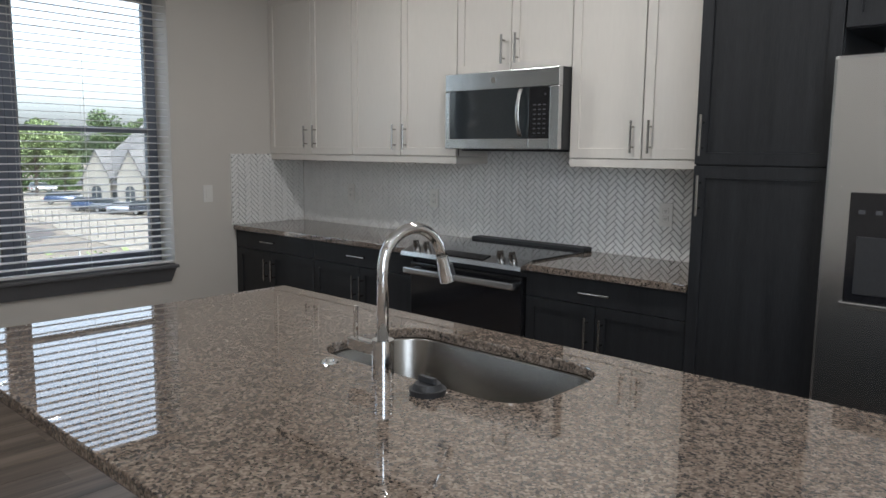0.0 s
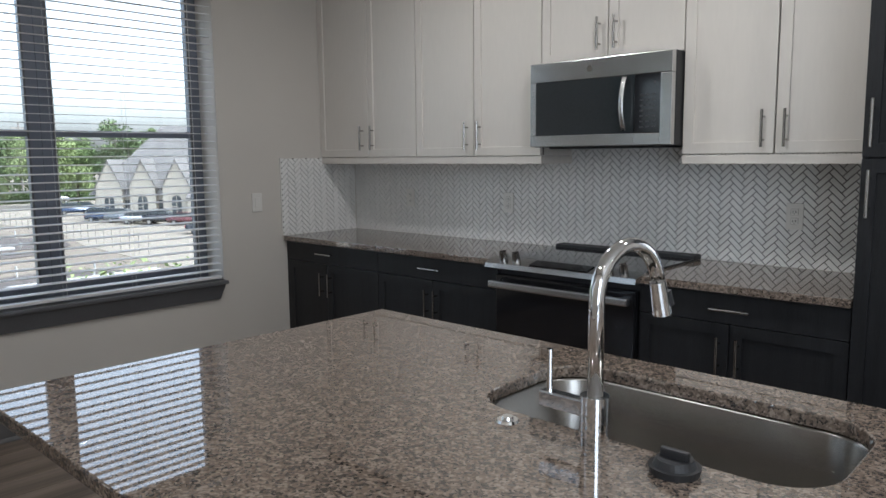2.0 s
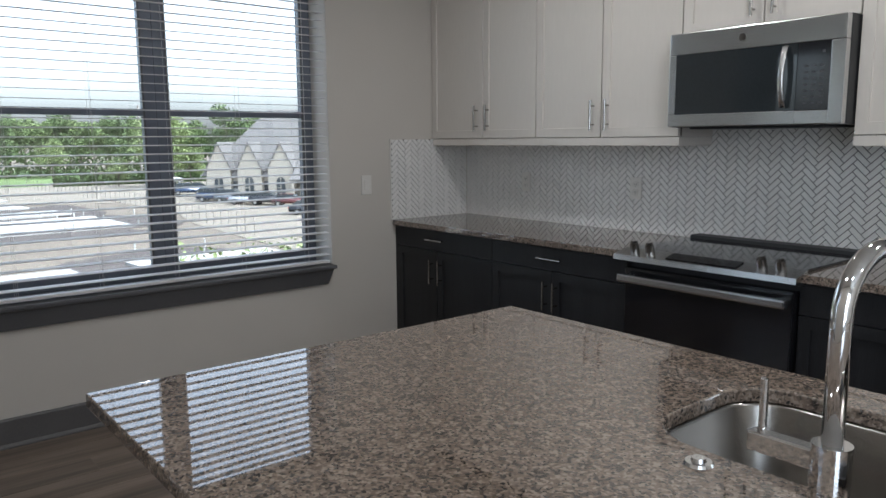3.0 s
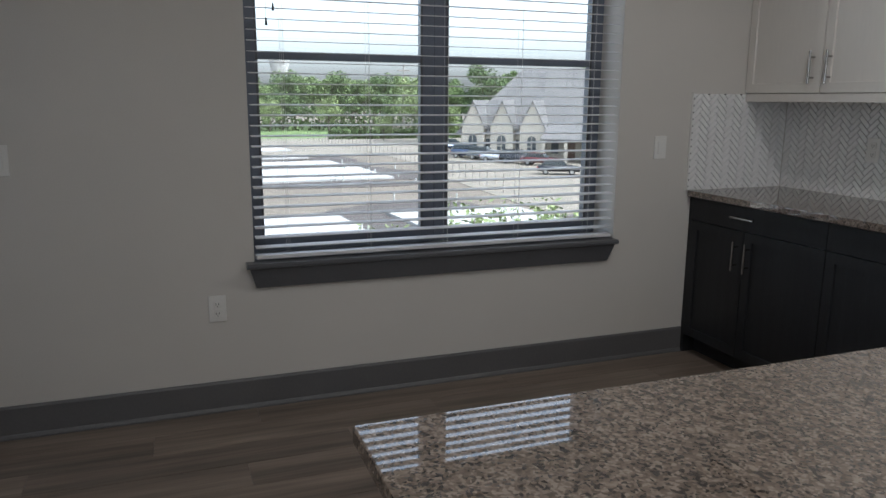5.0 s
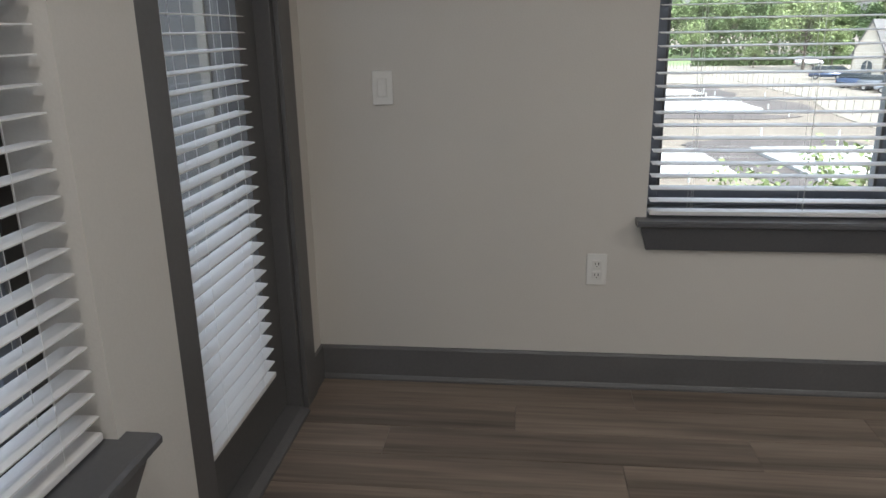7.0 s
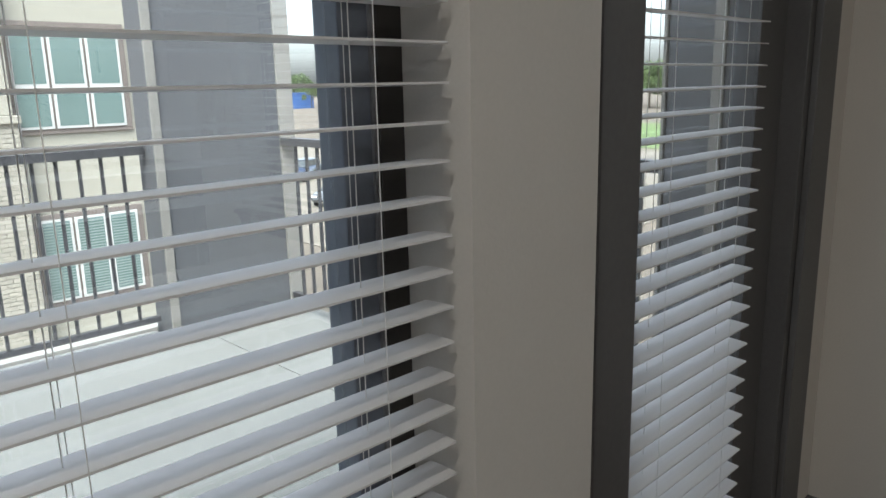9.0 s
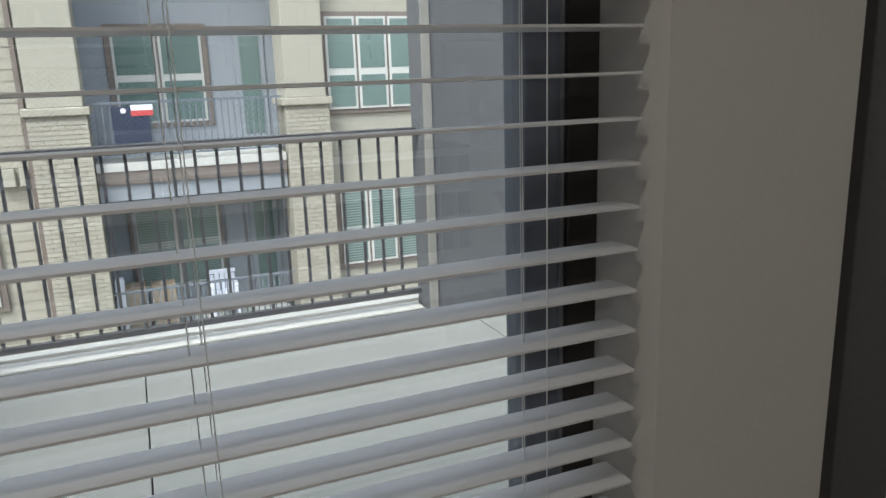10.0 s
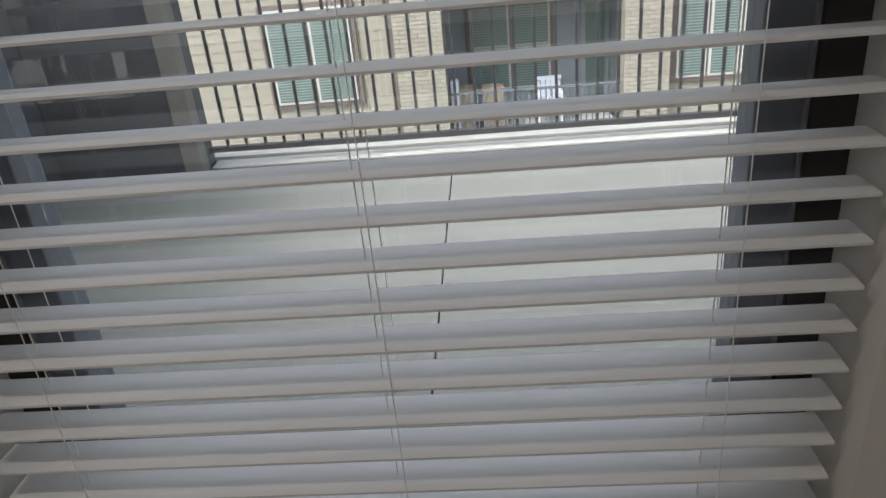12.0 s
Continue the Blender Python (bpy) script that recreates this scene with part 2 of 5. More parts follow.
def shaker(x0, x1, z0, z1, y, t=0.02, rail=0.065, dip=0.009):
    """A framed door leaf that faces -y, its panel sunk between rails."""
    bm = box(x0, x1, y, y + t, z0, z1, 0.0015)
    f = max((f for f in bm.faces if f.normal.y < -0.9), key=lambda f: f.calc_area())
    bmesh.ops.inset_individual(bm, faces=[f], thickness=rail, depth=0)
    bmesh.ops.inset_individual(bm, faces=[f], thickness=0.002, depth=0)
    bmesh.ops.translate(bm, verts=f.verts[:], vec=(0, dip, 0))
    return bm


def pull(p, length, upright, y, stand=0.032, r=0.006):
    """A bar pull on two posts; p is the middle of the bar on the door's face."""
    x, z = p
    d = Vector((0, 0, length / 2)) if upright else Vector((length / 2, 0, 0))
    c = Vector((x, y - stand, z))
    bm = rod(c - d, c + d, r)
    for k in (-0.62, 0.62):
        q = c + d * k
        rod(q, (q.x, y, q.z), r * 0.8, 8, bm)
    return bm


# ---------- the room ----------
X_END, Y_S, Y_W2, Z_C = 7.2, -4.19, -4.11, 2.75
T = 0.16


def wall_with_holes(name, axis, face, out, u0, u1, z1, holes, label):
    """A wall of real thickness, cut into piers round its openings; face is the room side, out the outer side."""
    bm = bmesh.new()
    def put(ua, ub, za, zb):
        if ub - ua > 1e-4 and zb - za > 1e-4:
            if axis == "x":
                box(min(face, out), max(face, out), ua, ub, za, zb, 0, bm)
            else:
                box(ua, ub, min(face, out), max(face, out), za, zb, 0, bm)
    u = u0
    for a, b, za, zb in sorted(holes):
        put(u, a, -0.2, z1), put(a, b, -0.2, za), put(a, b, zb, z1)
        u = b
    put(u, u1, -0.2, z1)
    return solid(name, bm, M_WALL, label, "wall", "structure")


WIN1 = (-2.95, -1.10, 0.657, 2.50)
WIN2 = (1.53, 2.445, 0.619, 2.50)
# assumed opening, out of view, added to let more light in
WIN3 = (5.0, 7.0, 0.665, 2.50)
DOOR = (0.25, 1.082, 0.0, 2.36)
wall_with_holes("wall_west", "x", 0, -0.27, -4.35, 0.3, Z_C, [WIN1], "greige painted wall with a wide window")
wall_with_holes("wall_south_1", "y", Y_S, Y_S - T, 0, 1.27, Z_C, [DOOR], "greige painted wall round the balcony door")
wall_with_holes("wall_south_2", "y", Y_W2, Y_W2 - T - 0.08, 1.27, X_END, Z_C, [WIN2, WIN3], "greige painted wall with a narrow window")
wall_with_holes("wall_north", "y", 0, T, 0, X_END, Z_C, [], "greige painted wall behind the kitchen units")
wall_with_holes("wall_east", "x", X_END, X_END + T, -4.5, 0.3, Z_C, [], "greige painted end wall of the room")
solid("ceiling", box(-T, X_END + T, -4.5, T, Z_C, Z_C + 0.2), M_CEIL, "off-white painted flat ceiling", "ceiling", "structure")

# skirting along the window wall
bb = bmesh.new()
prof = [(0.0, 0.0), (0.022, 0.0), (0.022, 0.008), (0.017, 0.018), (0.013, 0.022), (0.013, 0.132), (0.009, 0.142), (0.0, 0.142)]
prism(prof, "y", -4.19, -0.625, bb)
solid("baseboard", bb, M_TRIM, "dark grey painted baseboard with a shoe moulding", "baseboard", "structure")
bb2 = bmesh.new()
box(0.013, 0.14, Y_S, Y_S + 0.013, 0, 0.142, 0.002, bb2)
solid("baseboard_short", bb2, M_TRIM, "short dark grey baseboard beside the door", "baseboard", "structure")
bb3 = bmesh.new()
prism([(y0, z0) for y0, z0 in ((Y_W2, 0), (Y_W2 + 0.013, 0), (Y_W2 + 0.013, 0.132), (Y_W2 + 0.009, 0.142), (Y_W2, 0.142))], "x", 1.27, X_END, bb3)
solid("baseboard_south", bb3, M_TRIM, "dark grey painted baseboard under the narrow window", "baseboard", "structure")


# ---------- windows ----------
def window_unit(parent, u0, u1, z0, z1, at, axis, mid=None, depth=0.05, fw=0.055, rail=0.045):
    """Frame members and panes of one sash window between u0 and u1; at is the frame's middle plane."""
    def b(ua, ub, za, zb, d0, d1):
        return box(at - d1, at - d0, ua, ub, za, zb, 0.003) if axis == "x" else box(ua, ub, at - d1, at - d0, za, zb, 0.003)
    h = depth / 2
    part("window_frame", b(u0, u0 + fw, z0, z1, -h, h), M_FRAME, parent)
    part("window_frame", b(u1 - fw, u1, z0, z1, -h, h), M_FRAME, parent)
    part("window_frame", b(u0 + fw, u1 - fw, z1 - fw, z1, -h, h), M_FRAME, parent)
    part("window_frame", b(u0 + fw, u1 - fw, z0, z0 + fw, -h, h), M_FRAME, parent)
    if mid:
        part("meeting_rail", b(u0 + fw, u1 - fw, mid - rail / 2, mid + rail / 2, -h - 0.006, h - 0.006), M_FRAME, parent)
    lo = [(z0 + fw, (mid or z1) - (rail / 2 if mid else fw))]
    if mid:
        lo.append((mid + rail / 2, z1 - fw))
    for za, zb in lo:
        p = part("pane", b(u0 + fw, u1 - fw, za, zb, -0.002, 0.002), M_GLASS, parent)
        p.visible_shadow = False


w1 = thing("window_1", (-0.09, -2.03, 0.68), "assumed wide double window out of view, with dark bronze frame and sill", "window", kind="structure")
window_unit(w1, WIN1[0], -2.041, 0.683, WIN1[3], -0.215, "x", 1.58, fw=0.066, rail=0.036)
window_unit(w1, -2.040, WIN1[1], 0.683, WIN1[3], -0.215, "x", 1.58, fw=0.070, rail=0.036)
for u in (WIN1[0] + 0.066, -2.107, -1.974, WIN1[1] - 0.070):
    part("glazing_bead", box(-0.19, -0.182, u - 0.005, u + 0.005, 0.75, WIN1[3] - 0.07, 0.001), M_SILL, w1)
sl = bmesh.new()
prism([(-0.002, 0.657), (0.06, 0.657), (0.069, 0.662), (0.069, 0.674), (0.062, 0.680), (-0.002, 0.680)], "y", -2.988, -1.106, sl)
prism([(-0.25, 0.6575), (-0.002, 0.6575), (-0.002, 0.680), (-0.25, 0.680)], "y", -2.949, -1.101, sl)
part("window_sill", sl, M_SILL, w1, "dark grey painted sill board")
ap = bmesh.new()
v = [ap.verts.new(c) for c in ((0.002, -2.975, 0.656), (0.05, -2.975, 0.656), (0.022, -2.948, 0.564), (0.002, -2.948, 0.564), (0.002, -1.116, 0.656), (0.05, -1.116, 0.656), (0.022, -1.143, 0.564), (0.002, -1.143, 0.564))]
for f in ((0, 1, 2, 3), (7, 6, 5, 4), (1, 5, 6, 2), (0, 4, 5, 1), (2, 6, 7, 3), (0, 3, 7, 4)):
    ap.faces.new([v[i] for i in f])
part("apron", ap, M_SILL, w1)

w2 = thing("window_2", (1.99, -4.27, 0.68), "narrow window with dark bronze frame onto the balcony", "window", kind="structure")
window_unit(w2, WIN2[0] + 0.042, WIN2[1] - 0.042, 0.690, WIN2[3] - 0.042, -4.262, "y", 1.58, fw=0.046)
for u in (WIN2[0], WIN2[1] - 0.040):
    part("outer_frame", box(u, u + 0.040, -4.30, -4.225, 0.645, WIN2[3], 0.002), M_OUTER, w2)
    k = u + 0.0405 if u < 2 else u - 0.0045
    part("gasket", box(k, k + 0.004, -4.30, -4.232, 0.69, WIN2[3] - 0.045), M_GASKET, w2)
part("outer_frame", box(WIN2[0] + 0.041, WIN2[1] - 0.041, -4.30, -4.225, 0.645, 0.689, 0.002), M_OUTER, w2)
part("outer_frame", box(WIN2[0] + 0.041, WIN2[1] - 0.041, -4.30, -4.225, WIN2[3] - 0.041, WIN2[3], 0.002), M_OUTER, w2)
sl = bmesh.new()
prism([(-4.33, 0.619), (-4.05, 0.619), (-4.041, 0.624), (-4.041, 0.636), (-4.048, 0.642), (-4.33, 0.642)], "x", 1.502, 2.473, sl)
part("window_sill", sl, M_SILL, w2)
ap = bmesh.new()
v = [ap.verts.new(c) for c in ((1.512, Y_W2, 0.618), (1.512, -4.06, 0.618), (1.539, -4.088, 0.526), (1.539, Y_W2, 0.526), (2.463, Y_W2, 0.618), (2.463, -4.06, 0.618), (2.436, -4.088, 0.526), (2.436, Y_W2, 0.526))]
for f in ((0, 1, 2, 3), (7, 6, 5, 4), (1, 5, 6, 2), (0, 4, 5, 1), (2, 6, 7, 3), (0, 3, 7, 4)):
    ap.faces.new([v[i] for i in f])
part("apron", ap, M_SILL, w2)

# unseen window made up for the extra opening in the south wall
w3 = thing("window_3", (6.0, -4.27, 0.68), "assumed wide double window out of view, with dark bronze frame", "window", kind="structure")
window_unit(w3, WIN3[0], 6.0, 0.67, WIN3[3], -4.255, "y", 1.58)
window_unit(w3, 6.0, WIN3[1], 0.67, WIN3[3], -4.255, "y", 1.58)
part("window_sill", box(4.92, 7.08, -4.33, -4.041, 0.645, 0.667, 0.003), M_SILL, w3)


def slat_mesh(length, width=0.05, thick=0.0026, crown=0.0007):
    """One blind slat along x, gently crowned, with rounded ends."""
    bm = bmesh.new()
    n = 6
    rows = []
    xs = [-length / 2, -length / 2 + 0.0015, length / 2 - 0.0015, length / 2]
    for x in xs:
        end = abs(abs(x) - length / 2) < 1e-6
        ring = []
        for side in (1, -1):
            for i in range(n + 1):
                k = i / n * 2 - 1
                k *= side
                yy = k * (width / 2 - (0.0012 if end else 0))
                ring.append(bm.verts.new((x, yy, crown * (1 - k * k) + side * thick / 2)))
        rows.append(ring)
    m = len(rows[0])
    for a, b in zip(rows, rows[1:]):
        for i in range(m):
            bm.faces.new((a[i], a[(i + 1) % m], b[(i + 1) % m], b[i]))
    bm.faces.new(rows[0]), bm.faces.new(rows[-1][::-1])
    return bm


def blind(name, u0, u1, z_bot, z_top, at, axis, ladders, phase, tilt, label, wand=None, pitch=0.0445):
    """A slatted blind: headrail, slats, bottom rail, ladder cords, tilt cords."""
    mid = (u0 + u1) / 2
    loc = (at, mid, z_bot) if axis == "x" else (mid, at, z_bot)
    ob = thing(name, loc, label, "window blind")
    rz = 90 if axis == "x" else 0
    side = 1 if axis == "x" else 1
    me = mesh_of("slat", slat_mesh(u1 - u0), M_SLAT)
    z, k = phase, 0
    while z < z_top - 0.05:
        s = new("slat", me)
        s.parent = ob
        wob = 0.6 * math.sin(k * 2.3) + random.uniform(-0.5, 0.5)
        s.matrix_basis = pose(0, 0, z - z_bot, tilt + wob, 0, 0) if axis == "y" else pose(0, 0, z - z_bot, 0, tilt + wob, 0) @ pose(0, 0, 0, 0, 0, 90)
        z += pitch
        k += 1
    def b(ua, ub, za, zb, d0, d1, bev=0.002):
        return box(at + d0, at + d1, ua, ub, za, zb, bev) if axis == "x" else box(ua, ub, at + d0, at + d1, za, zb, bev)
    part("bottom_rail", b(u0, u1, z_bot, z_bot + 0.016, -0.026, 0.026, 0.004), M_SLAT, ob)
    part("headrail", b(u0, u1, z_top - 0.045, z_top, -0.03, 0.03), M_SLAT, ob)
    for u in ladders:
        bm = bmesh.new()
        for d in (-0.0262, 0.0262):
            p = (at + d, u, z_bot) if axis == "x" else (u, at + d, z_bot)
            q = (at + d, u, z_top - 0.02) if axis == "x" else (u, at + d, z_top - 0.02)
            rod(p, q, 0.0006, 5, bm)
        p, q = ((at, u + 0.012, z_bot), (at, u + 0.012, z_top - 0.02)) if axis == "x" else ((u + 0.012, at, z_bot), (u + 0.012, at, z_top - 0.02))
        rod(p, q, 0.0007, 5, bm)
        part("ladder_cord", bm, M_CORD, ob)
    if wand:
        for du, zb in ((0.0, wand[1]), (0.03, wand[1] + 0.06)):
            p = (at + 0.035, wand[0] + du, z_top - 0.03) if axis == "x" else (wand[0] + du, at + 0.035, z_top - 0.03)
            q = (p[0], p[1], zb)
            cord = part("pull_cord", rod(p, q, 0.001, 5), M_CORD, ob)
            part("tassel", rod((q[0], q[1], zb - 0.03), q, 0.006, 10, r2=0.003), M_BLACKMATTE, cord, "small dark cord tassel")
    return ob


blind("slatted_blind", -2.940, -1.115, 0.688, 2.48, -0.022, "x", (-2.80, -2.42, -2.04, -1.66, -1.26), 0.740, 4, "white two-inch slatted blind, open, in the wide window", wand=(-2.86, 1.72))
blind("slatted_blind", 1.545, 2.43, 0.650, 2.48, -4.153, "y", (1.655, 1.978, 2.33), 0.6960, 2, "white slatted blind, slats open, facing the balcony")

# ---------- balcony door ----------
door = thing("door_1", (0.7, -4.25, 0.03), "dark grey balcony door with a full glass light", "door", kind="structure")
leaf0, leaf1, yl = 0.29, 1.042, -4.245
dl = bmesh.new()
g0, g1, gz0, gz1 = 0.45, 0.985, 0.24, 2.17
for a in ((leaf0, g0, 0.03, 2.30), (g1, leaf1, 0.03, 2.30), (g0, g1, 0.03, gz0), (g0, g1, gz1, 2.30)):
    box(a[0], a[1], yl - 0.045, yl, a[2], a[3], 0.0, dl)
part("leaf", dl, M_TRIM, door)
pane = part("pane", box(g0, g1, yl - 0.026, yl - 0.02, gz0, gz1), M_GLASS, door)
pane.visible_shadow = False
part("glazing_bead", box(g0 - 0.012, g0, yl, yl + 0.008, gz0 - 0.012, gz1, 0.002), M_TRIM, door)
part("glazing_bead", box(g1, g1 + 0.012, yl, yl + 0.008, gz0 - 0.012, gz1, 0.002), M_TRIM, door)
part("glazing_bead", box(g0 - 0.012, g1 + 0.012, yl, yl + 0.008, gz0 - 0.026, gz0 - 0.013, 0.002), M_TRIM, door)
trim = thing("door_trim", (0.7, Y_S, 0), "dark grey painted casing and jamb round the balcony door", "trim", kind="structure")
part("casing", box(0.142, 0.262, Y_S, Y_S + 0.018, 0, 2.45, 0.003), M_TRIM, trim)
part("casing", box(1.050, 1.17, Y_S, Y_S + 0.018, 0, 2.45, 0.003), M_TRIM, trim)
part("casing", box(0.263, 1.049, Y_S, Y_S + 0.018, 2.33, 2.45, 0.003), M_TRIM, trim)
part("jamb", box(0.252, 0.288, Y_S - T, Y_S - 0.001, 0, 2.33, 0.002), M_TRIM, trim)
part("jamb", box(1.044, 1.080, Y_S - T, Y_S - 0.001, 0, 2.33, 0.002), M_TRIM, trim)
part("jamb", box(0.288, 1.044, Y_S - T, Y_S - 0.001, 2.305, 2.355, 0.002), M_TRIM, trim)
th = bmesh.new()
prism([(-4.35, 0.0), (-4.16, 0.0), (-4.16, 0.012), (-4.19, 0.022), (-4.35, 0.026)], "x", 0.29, 1.042, th)
part("threshold", th, M_TRIM, trim, "grey painted threshold board")
blind("slatted_blind", 0.535, 1.038, 0.268, 2.28, -4.207, "y", (0.64, 0.93), 0.3215, -4, "white slatted blind hung on the balcony door")


# ---------- kitchen wall ----------
U = -0.31          # faces of the wall units
L = -0.62          # faces of the base units
C0, C1 = 0.885, 0.917


def wall_unit(x0, x1, z0, z1, splits, pulls, label):
    ob = thing("wall_cabinet", ((x0 + x1) / 2, -0.15, z0), label, "kitchen cabinet", "cream wall cabinets")
    part("body", box(x0 + 0.001, x1 - 0.001, U + 0.030, -0.014, z0, z1, 0.001), M_CREAM, ob)
    # strip added behind the doors, its dark colour paints the gaps' shade
    part("carcass_edge", box(x0 + 0.002, x1 - 0.002, U + 0.0215, U + 0.0295, z0 + 0.004, z1 - 0.004), M_GAP_SHADE, ob)
    xs = [x0] + splits + [x1]
    for k, (a, b) in enumerate(zip(xs, xs[1:])):
        d = part("door", shaker(a + 0.0034, b - 0.0034, z0 + 0.002, z1 - 0.003, U), M_CREAM, ob)
        px, pz = pulls[k]
        part("handle", pull((px, pz), 0.155, True, U), M_NICKEL, d, "brushed nickel bar handle")
    return ob


wall_unit(0.002, 0.941, 1.433, 2.55, [0.500], [(0.452, 1.555), (0.552, 1.555)], "tall cream two-door wall cabinet beside the window wall")
wall_unit(0.941, 1.863, 1.433, 2.55, [1.402], [(1.355, 1.547), (1.449, 1.547)], "tall cream two-door wall cabinet beside the microwave")
wall_unit(1.863, 2.637, 1.893, 2.55, [2.250], [(2.205, 2.013), (2.297, 2.013)], "short cream two-door wall cabinet over the microwave")
wall_unit(2.637, 3.440, 1.433, 2.55, [3.040], [(2.995, 1.538), (3.086, 1.538)], "tall cream two-door wall cabinet beside the pantry")
for a, b in ((0.002, 1.863), (2.637, 3.438)):
    bm = bmesh.new()
    box(a, b, U + 0.004, U + 0.024, 1.390, 1.431, 0.002, bm)
    if a > 1:
        box(a, a + 0.018, U + 0.024, -0.014, 1.390, 1.431, 0.001, bm)
    else:
        box(b - 0.018, b, U + 0.024, -0.014, 1.390, 1.431, 0.001, bm)
    solid("light_rail", bm, M_CREAM, "cream light rail under the wall cabinets", "trim")
solid("crown_strip", box(0.0, 3.44, U - 0.012, -0.014, 2.552, 2.60, 0.004), M_DARK, "dark strip on top of the wall cabinets", "trim")


def base_unit(x0, x1, split, label, drawer, dl, dr):
    ob = thing("base_cabinet", ((x0 + x1) / 2, -0.3, 0), label, "kitchen cabinet", "dark base cabinets")
    part("body", box(x0 + 0.001, x1 - 0.001, L + 0.022, -0.014, 0.10, 0.884, 0.001), M_DARK, ob)
    part("plinth", box(x0 + 0.001, x1 - 0.001, L + 0.08, -0.02, 0, 0.099), M_DARK, ob)
    d = part("drawer_front", box(x0 + 0.0015, x1 - 0.0015, L, L + 0.02, 0.758, 0.878, 0.002), M_DARK, ob)
    part("handle", pull(drawer, 0.16, False, L), M_NICKEL, d, "brushed nickel bar handle")
    for a, b, h in ((x0, split, dl), (split, x1, dr)):
        d = part("door", shaker(a + 0.0025, b - 0.0025, 0.105, 0.754, L), M_DARK, ob)
        part("handle", pull((h, 0.628), 0.15, True, L), M_NICKEL, d, "brushed nickel bar handle")
    return ob


base_unit(0.024, 0.915, 0.428, "dark-stained base cabinet with one wide drawer", (0.43, 0.822), 0.388, 0.470)
base_unit(0.915, 1.822, 1.36, "dark-stained base cabinet beside the range", (1.36, 0.820), 1.325, 1.393)
base_unit(2.610, 3.440, 3.005, "dark-stained base cabinet beside the pantry", (3.01, 0.815), 2.966, 3.044)
solid("filler_strip", box(0.001, 0.0235, L + 0.002, -0.02, 0, 0.884), M_DARK, "dark-stained filler strip at the wall", "trim")


def counter(x0, x1):
    bm = box(x0, x1, -0.648, -0.012, C0, C1, 0.003)
    solid("countertop", bm, M_GRANITE, "polished beige speckled granite countertop", "countertop", group="kitchen counters")


counter(0.012, 1.823)
counter(2.608, 3.440)

# range
rg = thing("range", (2.215, -0.33, 0), "slide-in electric range with black glass top and steel trim", "range")
part("body", box(1.826, 2.606, -0.60, -0.02, 0.05, 0.905, 0.003), M_BLACKMATTE, rg)
part("kick_panel", box(1.83, 2.602, -0.57, -0.55, 0.0, 0.05), M_BLACKMATTE, rg)
od = part("oven_door", box(1.83, 2.602, -0.648, -0.602, 0.20, 0.845, 0.006), M_BLACK, rg, "black glass oven door")
hb = bmesh.new()
box(1.832, 2.600, -0.715, -0.685, 0.787, 0.822, 0.008, hb)
box(1.85, 1.885, -0.69, -0.648, 0.79, 0.818, 0.004, hb)
box(2.547, 2.582, -0.69, -0.648, 0.79, 0.818, 0.004, hb)
part("handle", hb, M_STEEL, od, "wide flat steel oven handle")
part("drawer", box(1.83, 2.602, -0.645, -0.602, 0.055, 0.193, 0.005), M_BLACK, rg)
cp = bmesh.new()
prism([(-0.70, 0.885), (-0.602, 0.862), (-0.602, 0.93), (-0.695, 0.908)], "x", 1.80, 2.63, cp)
part("control_panel", cp, M_STEEL, rg, "brushed steel front control panel")
part("display", prism([(-0.68, 0.9125), (-0.615, 0.9275), (-0.615, 0.9315), (-0.68, 0.9165)], "x", 2.06, 2.38), M_BLACK, rg)
part("cooktop", box(1.815, 2.617, -0.605, -0.10, 0.918, 0.928, 0.002), M_BLACK, rg, "black ceramic glass cooktop")
part("rear_vent", box(1.815, 2.617, -0.098, -0.014, 0.918, 0.945, 0.006), M_BLACKMATTE, rg)
for x in (1.885, 1.965, 2.475, 2.55):
    k = rod((x, -0.65, 0.918), (x, -0.662, 0.962), 0.021, 20, r2=0.018)
    box(x - 0.004, x + 0.004, -0.682, -0.640, 0.955, 0.972, 0.002, k)
    part("knob", k, M_NICKEL, rg)

# microwave
mw = thing("microwave", (2.25, -0.2, 1.475), "steel over-the-range microwave with black glass door", "microwave")
part("body", box(1.866, 2.634, -0.375, -0.016, 1.475, 1.891, 0.003), M_BLACKMATTE, mw)
part("vent_strip", box(1.868, 2.632, -0.412, -0.376, 1.795, 1.889, 0.004), M_STEEL, mw, "brushed steel top vent strip")
dr = bmesh.new()
box(1.868, 2.448, -0.412, -0.376, 1.477, 1.532, 0.003, dr)
box(1.868, 1.903, -0.412, -0.376, 1.532, 1.794, 0.003, dr)
door_mw = part("door", dr, M_STEEL, mw)
part("door_glass", box(1.903, 2.448, -0.410, -0.378, 1.532, 1.794), M_SMOKE, door_mw, "black glass door window")
part("control_panel", box(2.449, 2.576, -0.411, -0.377, 1.532, 1.794, 0.002), M_BLACK, mw)
part("side_trim", box(2.577, 2.632, -0.412, -0.377, 1.477, 1.794, 0.003), M_STEEL, mw)
part("lower_trim", box(2.449, 2.576, -0.412, -0.377, 1.477, 1.531, 0.003), M_STEEL, mw)
hb = bmesh.new()
prev = None
